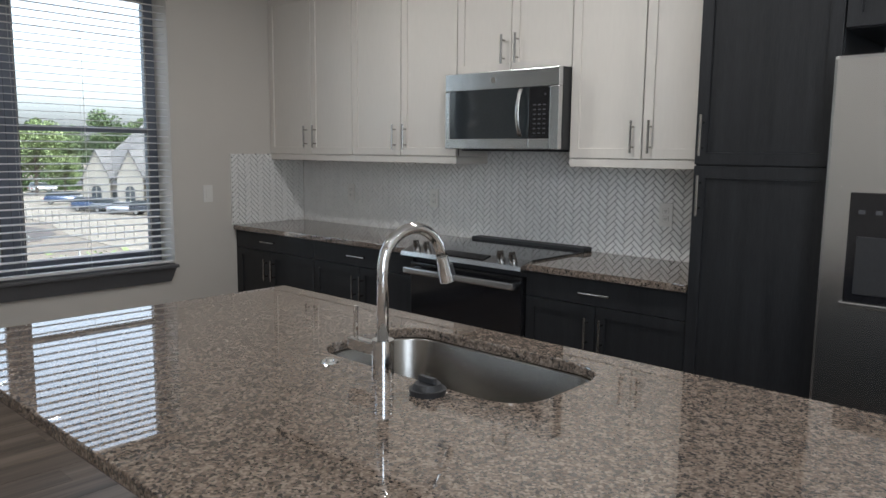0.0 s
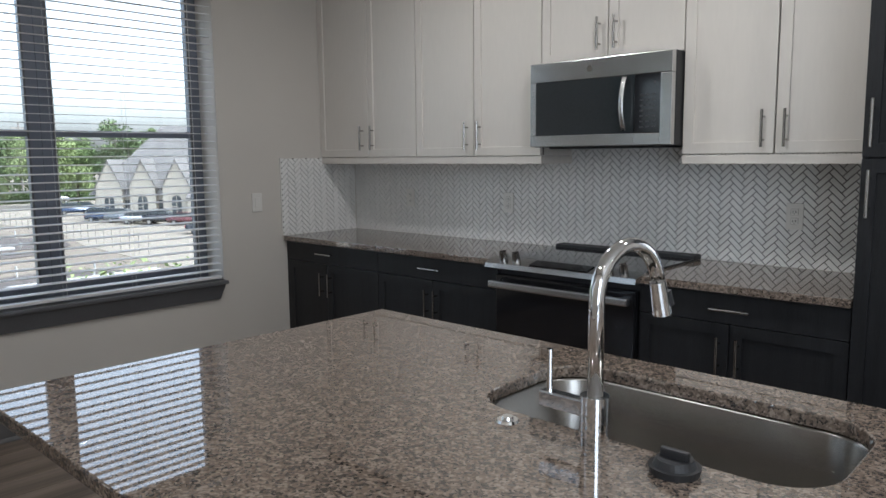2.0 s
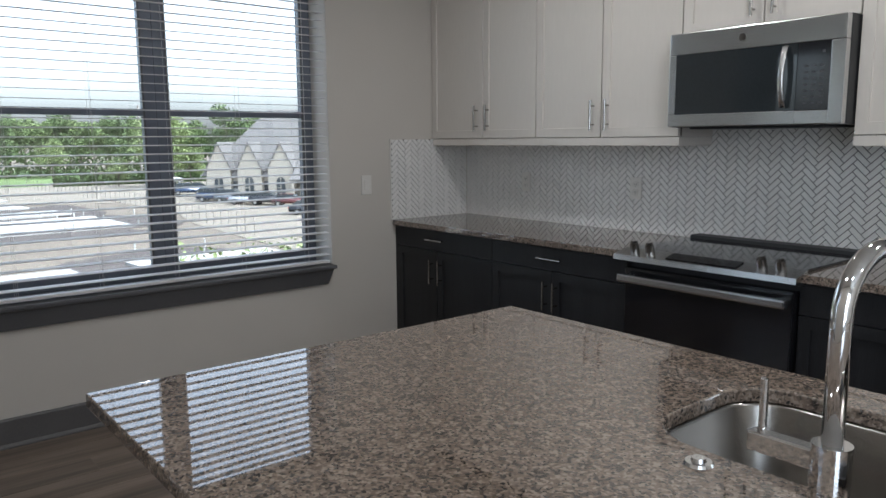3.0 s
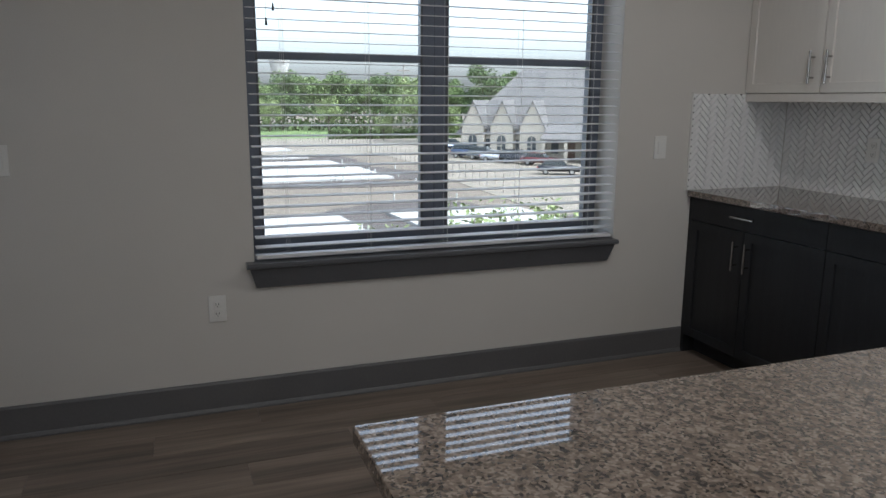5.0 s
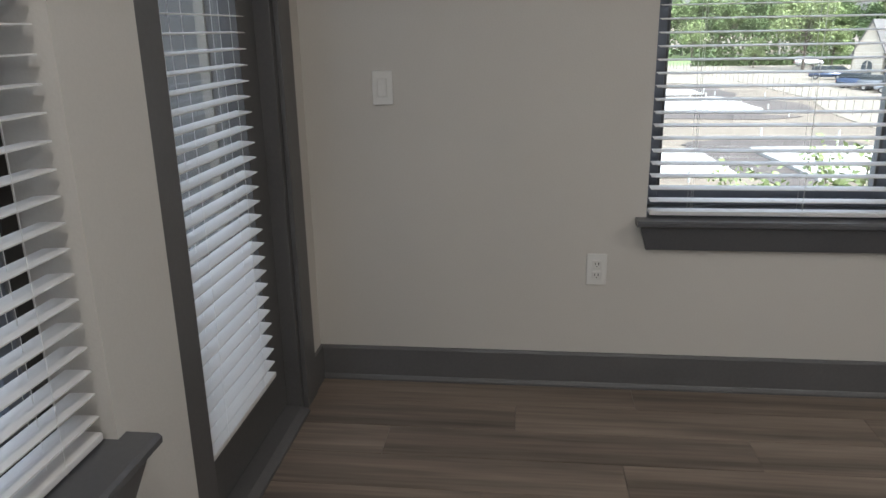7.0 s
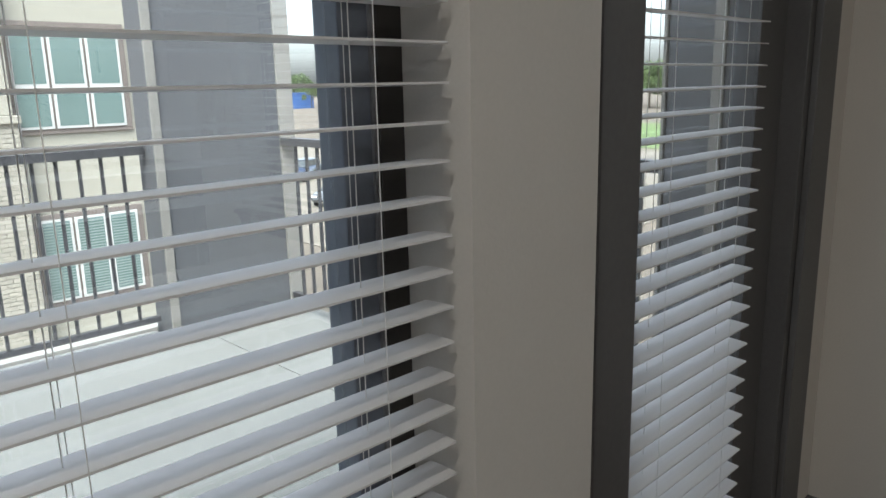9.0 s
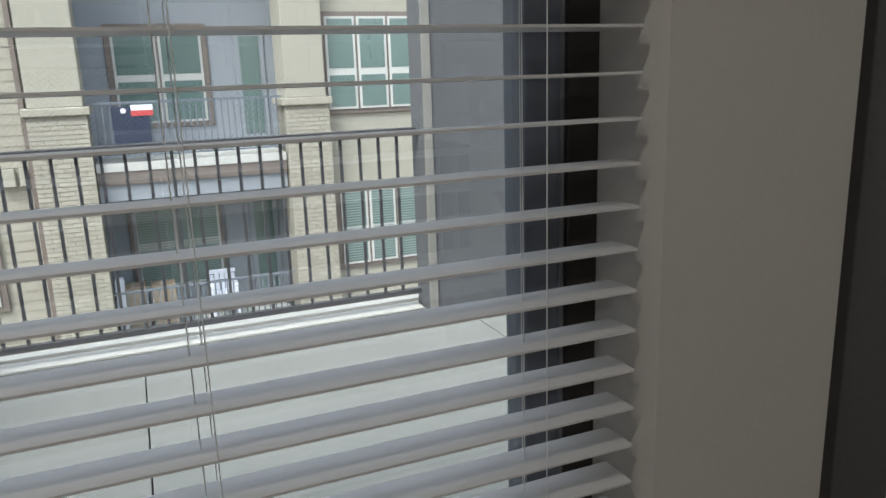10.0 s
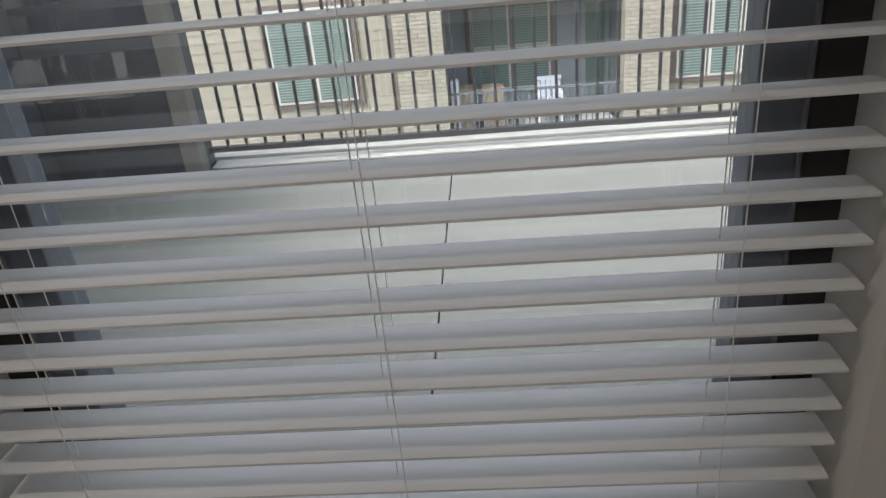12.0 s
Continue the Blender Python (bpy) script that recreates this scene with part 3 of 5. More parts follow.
for i in range(9):
    k = i / 8 * 2 - 1
    p = Vector((2.405, -0.424 - 0.028 * (1 - k * k), 1.665 + k * 0.122))
    ring = [hb.verts.new(p + Vector((0.013 * math.cos(a * math.pi / 6), 0.009 * math.sin(a * math.pi / 6), 0))) for a in range(12)]
    for a in range(12 if prev else 0):
        hb.faces.new((prev[a], prev[(a + 1) % 12], ring[(a + 1) % 12], ring[a]))
    if not prev:
        hb.faces.new(ring[::-1])
    prev = ring
hb.faces.new(prev)
part("handle", hb, M_STEEL, door_mw, "bowed steel door handle", smooth=True)
for r in range(7):
    for c in range(3):
        part("key", box(2.478 + c * 0.030, 2.494 + c * 0.030, -0.4122, -0.4105, 1.556 + r * 0.024, 1.562 + r * 0.024), M_WHITEPRINT, mw)
part("key", box(2.545, 2.555, -0.4122, -0.4105, 1.75, 1.76), M_WHITEPRINT, mw)
part("badge", rod((2.215, -0.4125, 1.842), (2.215, -0.416, 1.842), 0.016, 20), M_CHROME, mw, "small round steel badge")
part("filter_plate", box(1.95, 2.55, -0.36, -0.05, 1.466, 1.474, 0.002), M_BLACKMATTE, mw)

# pantry and fridge
pt = thing("pantry_cabinet", (3.7, -0.3, 0), "tall dark-stained pantry cabinet with two doors", "kitchen cabinet")
part("body", box(3.442, 3.965, -0.61, -0.014, 0.10, 2.55, 0.001), M_DARK, pt)
part("plinth", box(3.442, 3.965, -0.55, -0.02, 0, 0.099), M_DARK, pt)
for za, zb, hz in ((0.105, 1.412, 1.293), (1.418, 2.545, 1.535)):
    d = part("door", shaker(3.444, 3.963, za, zb, -0.632), M_DARK, pt)
    part("handle", pull((3.474, hz), 0.165, True, -0.632), M_NICKEL, d, "brushed nickel bar handle")
oc = thing("bridge_cabinet", (4.43, -0.3, 1.9), "dark-stained cabinet over the fridge", "kitchen cabinet")
part("body", box(3.968, 4.90, -0.61, -0.014, 1.905, 2.55, 0.001), M_DARK, oc)
part("door", shaker(3.970, 4.434, 1.908, 2.545, -0.632), M_DARK, oc)
part("door", shaker(4.437, 4.898, 1.908, 2.545, -0.632), M_DARK, oc)
fr = thing("refrigerator", (4.43, -0.35, 0), "side-by-side steel refrigerator with a black dispenser", "refrigerator")
part("body", box(3.972, 4.89, -0.66, -0.03, 0.03, 1.775, 0.005), M_BLACKMATTE, fr)
FY = -0.745
fd = part("door", box(3.970, 4.385, FY, -0.665, 0.09, 1.80, 0.012), M_STEEL, fr, "brushed steel freezer door")
part("door", box(4.392, 4.89, FY, -0.665, 0.09, 1.80, 0.012), M_STEEL, fr, "brushed steel fridge door")
dsp = part("dispenser", box(4.055, 4.315, FY - 0.006, FY + 0.002, 0.955, 1.335, 0.004), M_BLACK, fr, "black ice and water dispenser")
part("dispenser_bay", box(4.085, 4.285, FY - 0.009, FY - 0.004, 0.985, 1.185, 0.003), M_BLACKMATTE, dsp)
part("dispenser_trim", box(4.045, 4.325, FY - 0.016, FY - 0.004, 0.938, 0.955, 0.004), M_STEEL, dsp)
for i in range(4):
    part("button", box(4.085 + i * 0.052, 4.105 + i * 0.052, FY - 0.0085, FY - 0.006, 1.262, 1.276), M_WHITEPRINT, dsp)
for x in (4.352, 4.425):
    hb = rod((x, FY - 0.045, 0.55), (x, FY - 0.045, 1.60), 0.011)
    rod((x, FY - 0.045, 0.6), (x, FY, 0.6), 0.009, 8, hb)
    rod((x, FY - 0.045, 1.55), (x, FY, 1.55), 0.009, 8, hb)
    part("handle", hb, M_STEEL, fr)
part("grille", box(3.99, 4.885, -0.70, -0.665, 0.03, 0.085, 0.003), M_BLACKMATTE, fr)
solid("fridge_panel", box(4.902, 4.93, -0.63, -0.014, 0, 2.55, 0.001), M_DARK, "dark-stained tall side panel by the fridge", "panel")


# ---------- outlets and switches ----------
def outlet(loc, face, label, kind="outlet"):
    """A cover plate that faces -y or +x; built facing -y and turned."""
    ob = thing("wall_" + kind, loc, label, "outlet" if kind == "outlet" else "switch")
    plate = part("cover_plate", box(-0.037, 0.037, -0.007, 0, -0.06, 0.06, 0.003), M_PLATE, ob)
    plate.location = (0, 0, 0)
    items = []
    if kind == "outlet":
        for s in (-0.021, 0.021):
            r = part("socket", box(-0.017, 0.017, -0.010, -0.006, s - 0.015, s + 0.015, 0.004), M_PLATE, ob)
            items.append(r)
            for dx, w in ((-0.006, 0.0012), (0.006, 0.0016)):
                items.append(part("slot", box(dx - w, dx + w, -0.0108, -0.0095, s - 0.003, s + 0.006), M_SLOT, r))
            items.append(part("slot", rod((0, -0.0108, s - 0.009), (0, -0.0095, s - 0.009), 0.0022, 8), M_SLOT, r))
    else:
        items.append(part("rocker", box(-0.017, 0.017, -0.011, -0.006, -0.033, 0.033, 0.003), M_PLATE, ob))
    for o in items:
        o.location = (0, 0, 0)
    ob.rotation_euler = (0, 0, {"-y": 0, "+x": math.pi / 2}[face])
    return ob


outlet((0.595, -0.019, 1.160), "-y", "white duplex outlet on the herringbone tiles")
outlet((1.426, -0.019, 1.156), "-y", "white duplex outlet on the herringbone tiles")
outlet((3.045, -0.019, 1.151), "-y", "white duplex outlet on the herringbone tiles")
outlet((0.0, -3.118, 0.480), "+x", "white duplex outlet low on the painted wall")
outlet((0.0, -3.897, 1.146), "+x", "white rocker switch on the painted wall", "switch")
outlet((0.0, -0.840, 1.150), "+x", "white rocker switch between window and tiles", "switch")

# ---------- island ----------
IX0, IX1, IY0, IY1 = 2.267, 5.05, -3.045, -1.82
isl = thing("kitchen_island", (3.65, -2.3, 0), "dark-stained kitchen island base under a granite top", "kitchen island")
part("body", box(2.60, 4.95, -2.55, -1.88, 0.10, 0.64), M_DARK, isl)
for a, b in ((2.60, 3.05), (3.88, 4.95)):
    part("body", box(a, b, -2.55, -1.88, 0.641, 0.884), M_DARK, isl)
part("back_panel", box(2.60, 4.95, -2.572, -2.551, 0.0, 0.884, 0.002), M_DARK, isl)
part("end_panel", box(2.578, 2.599, -2.572, -1.88, 0.0, 0.884, 0.002), M_DARK, isl)
part("plinth", box(2.62, 4.93, -2.53, -1.95, 0, 0.099), M_DARK, isl)

SX0, SX1, SY0, SY1 = 3.112, 3.828, -2.334, -1.946


def rounded(x0, x1, y0, y1, r, n=7):
    pts = []
    for cx, cy, a0 in ((x1 - r, y1 - r, 0), (x0 + r, y1 - r, 90), (x0 + r, y0 + r, 180), (x1 - r, y0 + r, 270)):
        for i in range(n):
            a = radians(a0 + 90 * i / (n - 1))
            pts.append((cx + r * math.cos(a), cy + r * math.sin(a)))
    return pts


def slab_with_hole(x0, x1, y0, y1, z0, z1, hole):
    """A worktop slab with a smooth hole cut through it."""
    bm = bmesh.new()
    n = len(hole)
    cx, cy = sum(p[0] for p in hole) / n, sum(p[1] for p in hole) / n
    outer = []
    for px, py in hole:
        dx, dy = px - cx, py - cy
        k = min(((x1 if dx > 0 else x0) - cx) / dx if abs(dx) > 1e-9 else 1e9, ((y1 if dy > 0 else y0) - cy) / dy if abs(dy) > 1e-9 else 1e9)
        outer.append((cx + dx * k, cy + dy * k))
    for c in ((x1, y1), (x0, y1), (x0, y0), (x1, y0)):
        i = min(range(n), key=lambda q: (outer[q][0] - c[0]) ** 2 + (outer[q][1] - c[1]) ** 2)
        outer[i] = c
    def ring(pts, z):
        return [bm.verts.new((p[0], p[1], z)) for p in pts]
    ot, ob_, it, ib = ring(outer, z1), ring(outer, z0), ring(hole, z1), ring(hole, z0)
    for i in range(n):
        j = (i + 1) % n
        bm.faces.new((ot[i], ot[j], it[j], it[i])), bm.faces.new((ob_[j], ob_[i], ib[i], ib[j]))
        bm.faces.new((ot[j], ot[i], ob_[i], ob_[j])), bm.faces.new((it[i], it[j], ib[j], ib[i]))
    bmesh.ops.recalc_face_normals(bm, faces=bm.faces)
    return bm


hole = rounded(SX0, SX1, SY0, SY1, 0.11, 9)
it = solid("island_countertop", slab_with_hole(IX0, IX1, IY0, IY1, C0, C1 - 0.002, hole), M_GRANITE, "polished beige speckled granite island top with a sink cut-out", "countertop")
bev = it.modifiers.new("bevel", "BEVEL")
bev.width, bev.segments, bev.limit_method = 0.004, 2, "ANGLE"
snk = thing("sink", (3.47, -2.15, 0.65), "undermount brushed steel sink bowl", "sink")
sb = bmesh.new()
rings = []
for inset, z, r in ((-0.02, 0.884, 0.12), (-0.004, 0.884, 0.114), (0.0, 0.876, 0.11), (0.012, 0.72, 0.10), (0.03, 0.685, 0.09), (0.06, 0.672, 0.07)):
    rings.append([sb.verts.new((p[0], p[1], z)) for p in rounded(SX0 + inset, SX1 - inset, SY0 + inset, SY1 - inset, r, 9)])
for a, b in zip(rings, rings[1:]):
    for i in range(len(a)):
        j = (i + 1) % len(a)
        sb.faces.new((a[i], a[j], b[j], b[i]))
sb.faces.new(rings[-1])
bowl = part("bowl", sb, M_SINK, snk, smooth=True)
sm = bowl.modifiers.new("thick", "SOLIDIFY")
sm.thickness, sm.offset = 0.002, -1
part("drain", rod((3.47, -2.15, 0.6735), (3.47, -2.15, 0.677), 0.045, 24), M_CHROME, snk)

fc = thing("faucet", (3.456, -2.382, C1 - 0.002), "chrome gooseneck pull-down kitchen faucet", "faucet")
FX, FYY = 3.456, -2.382
part("base", rod((FX, FYY, 0.915), (FX, FYY, 1.010), 0.0265, 32), M_CHROME, fc, smooth=False)
neck = bmesh.new()
path = [Vector((FX, FYY, 1.00)), Vector((FX, FYY, 1.181))]
ux, uy = 0.13, 0.99
R = 0.092
for i in range(1, 15):
    a = radians(180 - i * 12.2)
    path.append(Vector((FX + ux * (R + R * math.cos(a)), FYY + uy * (R + R * math.cos(a)), 1.181 + R * math.sin(a))))
seg = 16
rows = []
for i, p in enumerate(path):
    d = (path[min(i + 1, len(path) - 1)] - path[max(i - 1, 0)]).normalized()
    s = Vector((-uy, ux, 0))
    t2 = d.cross(s)
    rows.append([neck.verts.new(p + 0.0145 * (math.cos(2 * math.pi * k / seg) * s + math.sin(2 * math.pi * k / seg) * t2)) for k in range(seg)])
for a, b in zip(rows, rows[1:]):
    for k in range(seg):
        neck.faces.new((a[k], a[(k + 1) % seg], b[(k + 1) % seg], b[k]))
neck.faces.new(rows[0]), neck.faces.new(rows[-1])
part("neck", neck, M_CHROME, fc, smooth=True)
tip = path[-1]
dirn = (path[-1] - path[-2]).normalized()
part("spray_head", rod(tip, tip + dirn * 0.068, 0.0155, 20, r2=0.019), M_CHROME, fc, "chrome pull-down spray head")
part("spray_button", rod(tip + dirn * 0.02 + Vector((0.012, 0.012, 0)), tip + dirn * 0.05 + Vector((0.014, 0.014, 0)), 0.007, 8), M_BLACKMATTE, fc)
lv = box(FX - 0.115, FX - 0.02, FYY - 0.013, FYY + 0.013, 0.968, 0.998, 0.003)
lv_ob = part("valve", lv, M_CHROME, fc)
part("lever", rod((FX - 0.098, FYY, 0.998), (FX - 0.098, FYY, 1.078), 0.006, 12), M_CHROME, lv_ob, "upright chrome lever")
ab = thing("air_switch_button", (3.262, -2.388, C1 - 0.002), "small chrome push button set in the granite", "button")
part("flange", rod((3.262, -2.388, 0.914), (3.262, -2.388, 0.920), 0.024, 24, r2=0.021), M_CHROME, ab)
part("button", rod((3.262, -2.388, 0.919), (3.262, -2.388, 0.926), 0.013, 20, r2=0.011), M_CHROME, ab)
sp = thing("sink_stopper", (3.614, -2.392, C1 - 0.002), "black rubber sink stopper lying on the granite", "sink stopper")
part("disc", rod((3.614, -2.392, 0.914), (3.614, -2.392, 0.928), 0.040, 28, r2=0.043), M_BLACKMATTE, sp)
part("rim", rod((3.614, -2.392, 0.928), (3.614, -2.392, 0.940), 0.036, 28, r2=0.030), M_BLACKMATTE, sp)
part("grip", box(3.589, 3.639, -2.398, -2.386, 0.938, 0.955, 0.004), M_BLACKMATTE, sp)

# recessed lamps in the ceiling, mirrored as warm points in the chrome
for x, y in ((1.6, -1.25), (3.0, -1.25), (4.4, -1.25), (2.6, -3.4), (4.4, -3.4), (6.0, -2.2)):
    dlp = thing("downlight", (x, y, Z_C), "round recessed ceiling downlight", "ceiling light", "recessed downlights")
    part("trim_ring", rod((x, y, Z_C - 0.006), (x, y, Z_C), 0.085, 28), M_PLATE, dlp)
    part("lens", rod((x, y, Z_C - 0.009), (x, y, Z_C - 0.0062), 0.062, 24), M_LENS, dlp)
    lamp = new("downlight_lamp", bpy.data.lights.new("downlight_lamp", "AREA"))
    lamp.data.shape, lamp.data.size, lamp.data.energy, lamp.data.color = "DISK", 0.12, CAN, (1.0, 0.93, 0.84)
    lamp.matrix_world = look((x, y, Z_C - 0.012), (x, y, 0))


# ---------- balcony ----------
M_CONC = mat("balcony_concrete", (0.185, 0.188, 0.176), 0.85, var=0.10, scale=1.6, bump=0.2, fine=60)
M_LIP = mat("slab_edge_paint", (0.42, 0.415, 0.39), 0.8, var=0.08, scale=3, bump=0.1)
M_PIER = mat("pier_paint", (0.095, 0.098, 0.105), 0.7, var=0.12, scale=2.0, bump=0.2, fine=50)
M_PIERTRIM = mat("pier_trim", (0.23, 0.22, 0.20), 0.7, var=0.08, scale=3)
M_RAIL = mat("rail_bronze", (0.055, 0.055, 0.06), 0.45, var=0.12, scale=6)
slab = thing("balcony_slab", (1.9, -6, -0.2), "pale broom-finished concrete balcony floor with cut joints", "balcony", kind="structure")
for a, b in ((-0.42, 0.287), (0.293, 2.094), (2.100, 4.4)):
    part("slab_panel", box(a, b, -7.66, -4.352, -0.20, -0.02, 0.003), M_CONC, slab)
part("slab_bed", box(-0.41, 4.39, -7.65, -4.36, -0.30, -0.201), M_PIER, slab)
part("slab_edge", box(-0.42, 4.4, -7.74, -7.662, -0.35, 0.012, 0.004), M_LIP, slab, "pale painted slab edge")
part("curb_strip", box(0.503, 3.514, -7.655, -7.52, -0.0185, -0.006, 0.003), M_LIP, slab, "pale strip below the railing")


def pier(x0, x1, y0, y1, trim_x, label):
    ob = thing("balcony_pier", ((x0 + x1) / 2, (y0 + y1) / 2, -0.02), label, "pier", "balcony piers")
    part("shaft", box(x0, x1, y0, y1, -0.018, 3.0, 0.006), M_PIER, ob)
    part("corner_trim", box(trim_x, trim_x + 0.09, y1 - 0.01, y1 + 0.014, -0.018, 3.0, 0.003), M_PIERTRIM, ob)
    part("corner_trim", box(trim_x if trim_x > x0 + 0.1 else x0 - 0.014, trim_x + 0.014 if trim_x < x0 + 0.1 else x1 + 0.014, y1 - 0.09, y1 + 0.013, -0.018, 3.0, 0.003), M_PIERTRIM, ob)
    return ob


FRONT_PIER = pier(-0.37, 0.487, -7.655, -7.42, -0.37, "dark grey clad balcony pier with a tan edge board")
pier(3.53, 4.36, -7.655, -7.42, 3.53, "wide dark grey clad balcony pier with a tan edge board")
dp = thing("balcony_pier", (-0.3, -4.65, -0.02), "dark grey clad pier beside the balcony door", "pier", "balcony piers")
part("shaft", box(-0.40, -0.22, -4.830, -4.36, -0.018, 3.0, 0.006), M_PIER, dp)
part("corner_trim", box(-0.219, -0.207, -4.665, -4.625, -0.018, 3.0, 0.003), M_PIERTRIM, dp)
part("corner_trim", box(-0.41, -0.21, -4.845, -4.832, -0.018, 3.0, 0.003), M_PIERTRIM, dp)
part("corner_trim", box(0.45, 0.501, -7.42, -7.406, -0.018, 3.0, 0.003), M_PIERTRIM, FRONT_PIER)
solid("balcony_side_wall", box(4.362, 4.5, -7.66, -4.352, -0.018, 3.0), M_PIER, "dark grey clad side wall of the balcony", "wall", "structure")


def railing(p, q, label):
    p, q = Vector(p), Vector(q)
    ob = thing("balcony_railing", tuple((p + q) / 2), label, "railing", "balcony railings")
    d = (q - p)
    n = int(d.length / 0.108)
    u = d.normalized()
    s = Vector((-u.y, u.x, 0))
    for name, z, h, w in (("top_rail", 1.03, 0.045, 0.032), ("bottom_rail", 0.075, 0.03, 0.018)):
        bm = bmesh.new()
        v = [bm.verts.new(e + s * sg * w + Vector((0, 0, zz))) for e in (p, q) for sg, zz in ((-1, z), (1, z), (1, z + h), (-1, z + h))]
        for f in ((0, 1, 2, 3), (7, 6, 5, 4), (0, 4, 5, 1), (1, 5, 6, 2), (2, 6, 7, 3), (3, 7, 4, 0)):
            bm.faces.new([v[i] for i in f])
        part(name, bm, M_RAIL, ob)
    me = mesh_of("picket", box(-0.008, 0.008, -0.008, 0.008, 0.1, 1.035), M_RAIL)
    for i in range(1, n):
        o = new("picket", me)
        o.parent = ob
        o.location = p + d * (i / n) - (p + q) / 2 - Vector((0, 0, 0.0))
    return ob


railing((0.502, -7.57, 0), (3.515, -7.57, 0), "dark bronze metal balcony railing along the front")
railing((-0.31, -7.41, 0), (-0.31, -4.86, 0), "dark bronze metal railing at the balcony's side")

# ---------- the ground and the building site to the west ----------
G = -6.5
M_DIRT = mat("bare_soil", (0.125, 0.104, 0.078), 0.95, var=0.25, scale=0.12, fine=1.5, bump=0.3)
M_DARKDIRT = mat("wet_soil", (0.055, 0.046, 0.04), 0.95, var=0.35, scale=0.3, fine=3, bump=0.4)
M_PAVE = mat("pale_concrete", (0.168, 0.148, 0.116), 0.9, var=0.12, scale=0.1, fine=2)
M_SLABW = mat("new_concrete", (0.33, 0.325, 0.31), 0.85, var=0.07, scale=0.3, fine=4)
M_GRASS = mat("lawn_grass", (0.10, 0.15, 0.045), 0.95, var=0.3, scale=0.15, fine=3)
M_BARK = mat("bark", (0.10, 0.08, 0.06), 0.95, var=0.3, scale=4, bump=0.4)
M_LEAF = [mat("leaf_" + n, c, 0.7, var=0.35, scale=0.25, fine=2.5, spec=0.2) for n, c in (("deep", (0.095, 0.135, 0.055)), ("mid", (0.13, 0.175, 0.07)), ("light", (0.19, 0.235, 0.10)))]
M_PIPE = mat("pvc_pipe", (0.42, 0.42, 0.40), 0.5)
bm = bmesh.new()
bmesh.ops.create_grid(bm, x_segments=1, y_segments=1, size=2500)
gr = solid("ground", bm, M_DIRT, "bare tan soil of a building site", "ground", "structure")
gr.location = (0, 0, G)


def sheet(name, pts, z, material, label, cat, kind="structure", h=0.04):
    return solid(name, prism(pts, "z", z - h, z), material, label, cat, kind)


def blob(cx, cy, rx, ry, seed, n=28):
    r = random.Random(seed)
    ph = [r.uniform(0, 6.28) for _ in range(4)]
    out = []
    for i in range(n):
        a = 2 * math.pi * i / n
        k = 1 + 0.16 * math.sin(2 * a + ph[0]) + 0.10 * math.sin(3 * a + ph[1]) + 0.06 * math.sin(7 * a + ph[2])
        out.append((cx + rx * k * math.cos(a), cy + ry * k * math.sin(a)))
    return out


sheet("road", [(-30, 22), (-24, 40), (-64, 72), (-150, 62), (-150, 26), (-110, 25), (-80, 26), (-66, 23), (-48, 22)], G + 0.05, M_PAVE, "pale concrete drive and car park", "road")
sheet("road_2", [(-98, 24.9), (-146, 25.9), (-146, 4), (-104, 8)], G + 0.06, M_PAVE, "pale concrete street end beside the site", "road")
sheet("road_3", [(-18, -22), (-70, -30), (-84, -96), (-22, -90)], G + 0.05, M_PAVE, "pale concrete car park south of the building", "road")
sheet("lawn_2", [(-72, -26), (-124, -20), (-124, -110), (-88, -100)], G + 0.05, M_GRASS, "mown green grass beside the car park", "lawn")
sheet("lawn", [(-146, -60), (-146, 26), (-240, 60), (-240, -90)], G + 0.07, M_GRASS, "strip of mown green grass before the trees", "lawn")
for i, (cx, cy, rx, ry) in enumerate(((-74, 17.5, 9, 5), (-64.5, 11, 2.6, 9), (-42, 9.2, 8, 2.6), (-81, 9, 2, 11), (-36, 22.5, 5, 2.2), (-48.5, 13, 2.6, 5), (-40, -7, 8, 3), (-95, 4, 3, 14), (-90, 17, 8, 3.5))):
    sheet("soil_patch", blob(cx, cy, rx, ry, i), G + 0.045 + 0.004 * i, M_DARKDIRT, "freshly turned dark brown soil on the site", "soil")


def concrete_pad(cx, cy, lx, ly, turn):
    ob = solid("concrete_pad", box(-lx / 2, lx / 2, -ly / 2, ly / 2, 0, 0.22, 0.03), M_SLABW, "new white concrete foundation pad on bare soil", "foundation", group="foundation pads")
    ob.matrix_basis = pose(cx, cy, G + 0.03, 0, 0, turn)
    return ob


for p in ((-40.6, 1.6, 8.4, 11.6, 3), (-41, 15.8, 9.8, 9.8, 4), (-73, 6.5, 12, 22, 4), (-86, 6, 5.5, 20, 4), (-97, 3, 5, 22, 4), (-112, 2, 6, 24, 4), (-39, -12, 8, 9, 3)):
    concrete_pad(*p)
pipe_rng = random.Random(5)
for k in range(30):
    x, y = pipe_rng.choice(((-40, 6), (-44, 12), (-48, 14), (-66, 15), (-72, 14), (-83, 14), (-40, 14), (-74, 19)))
    x, y = x + pipe_rng.uniform(-5, 5), y + pipe_rng.uniform(-4, 4)
    h = pipe_rng.uniform(0.4, 0.9)
    o = solid("standpipe", rod((0, 0, 0), (0, 0, h), 0.07, 8), M_PIPE, "white plastic pipe stub standing in the soil", "pipe", group="pipe stubs")
    o.location = (x, y, G + 0.02)


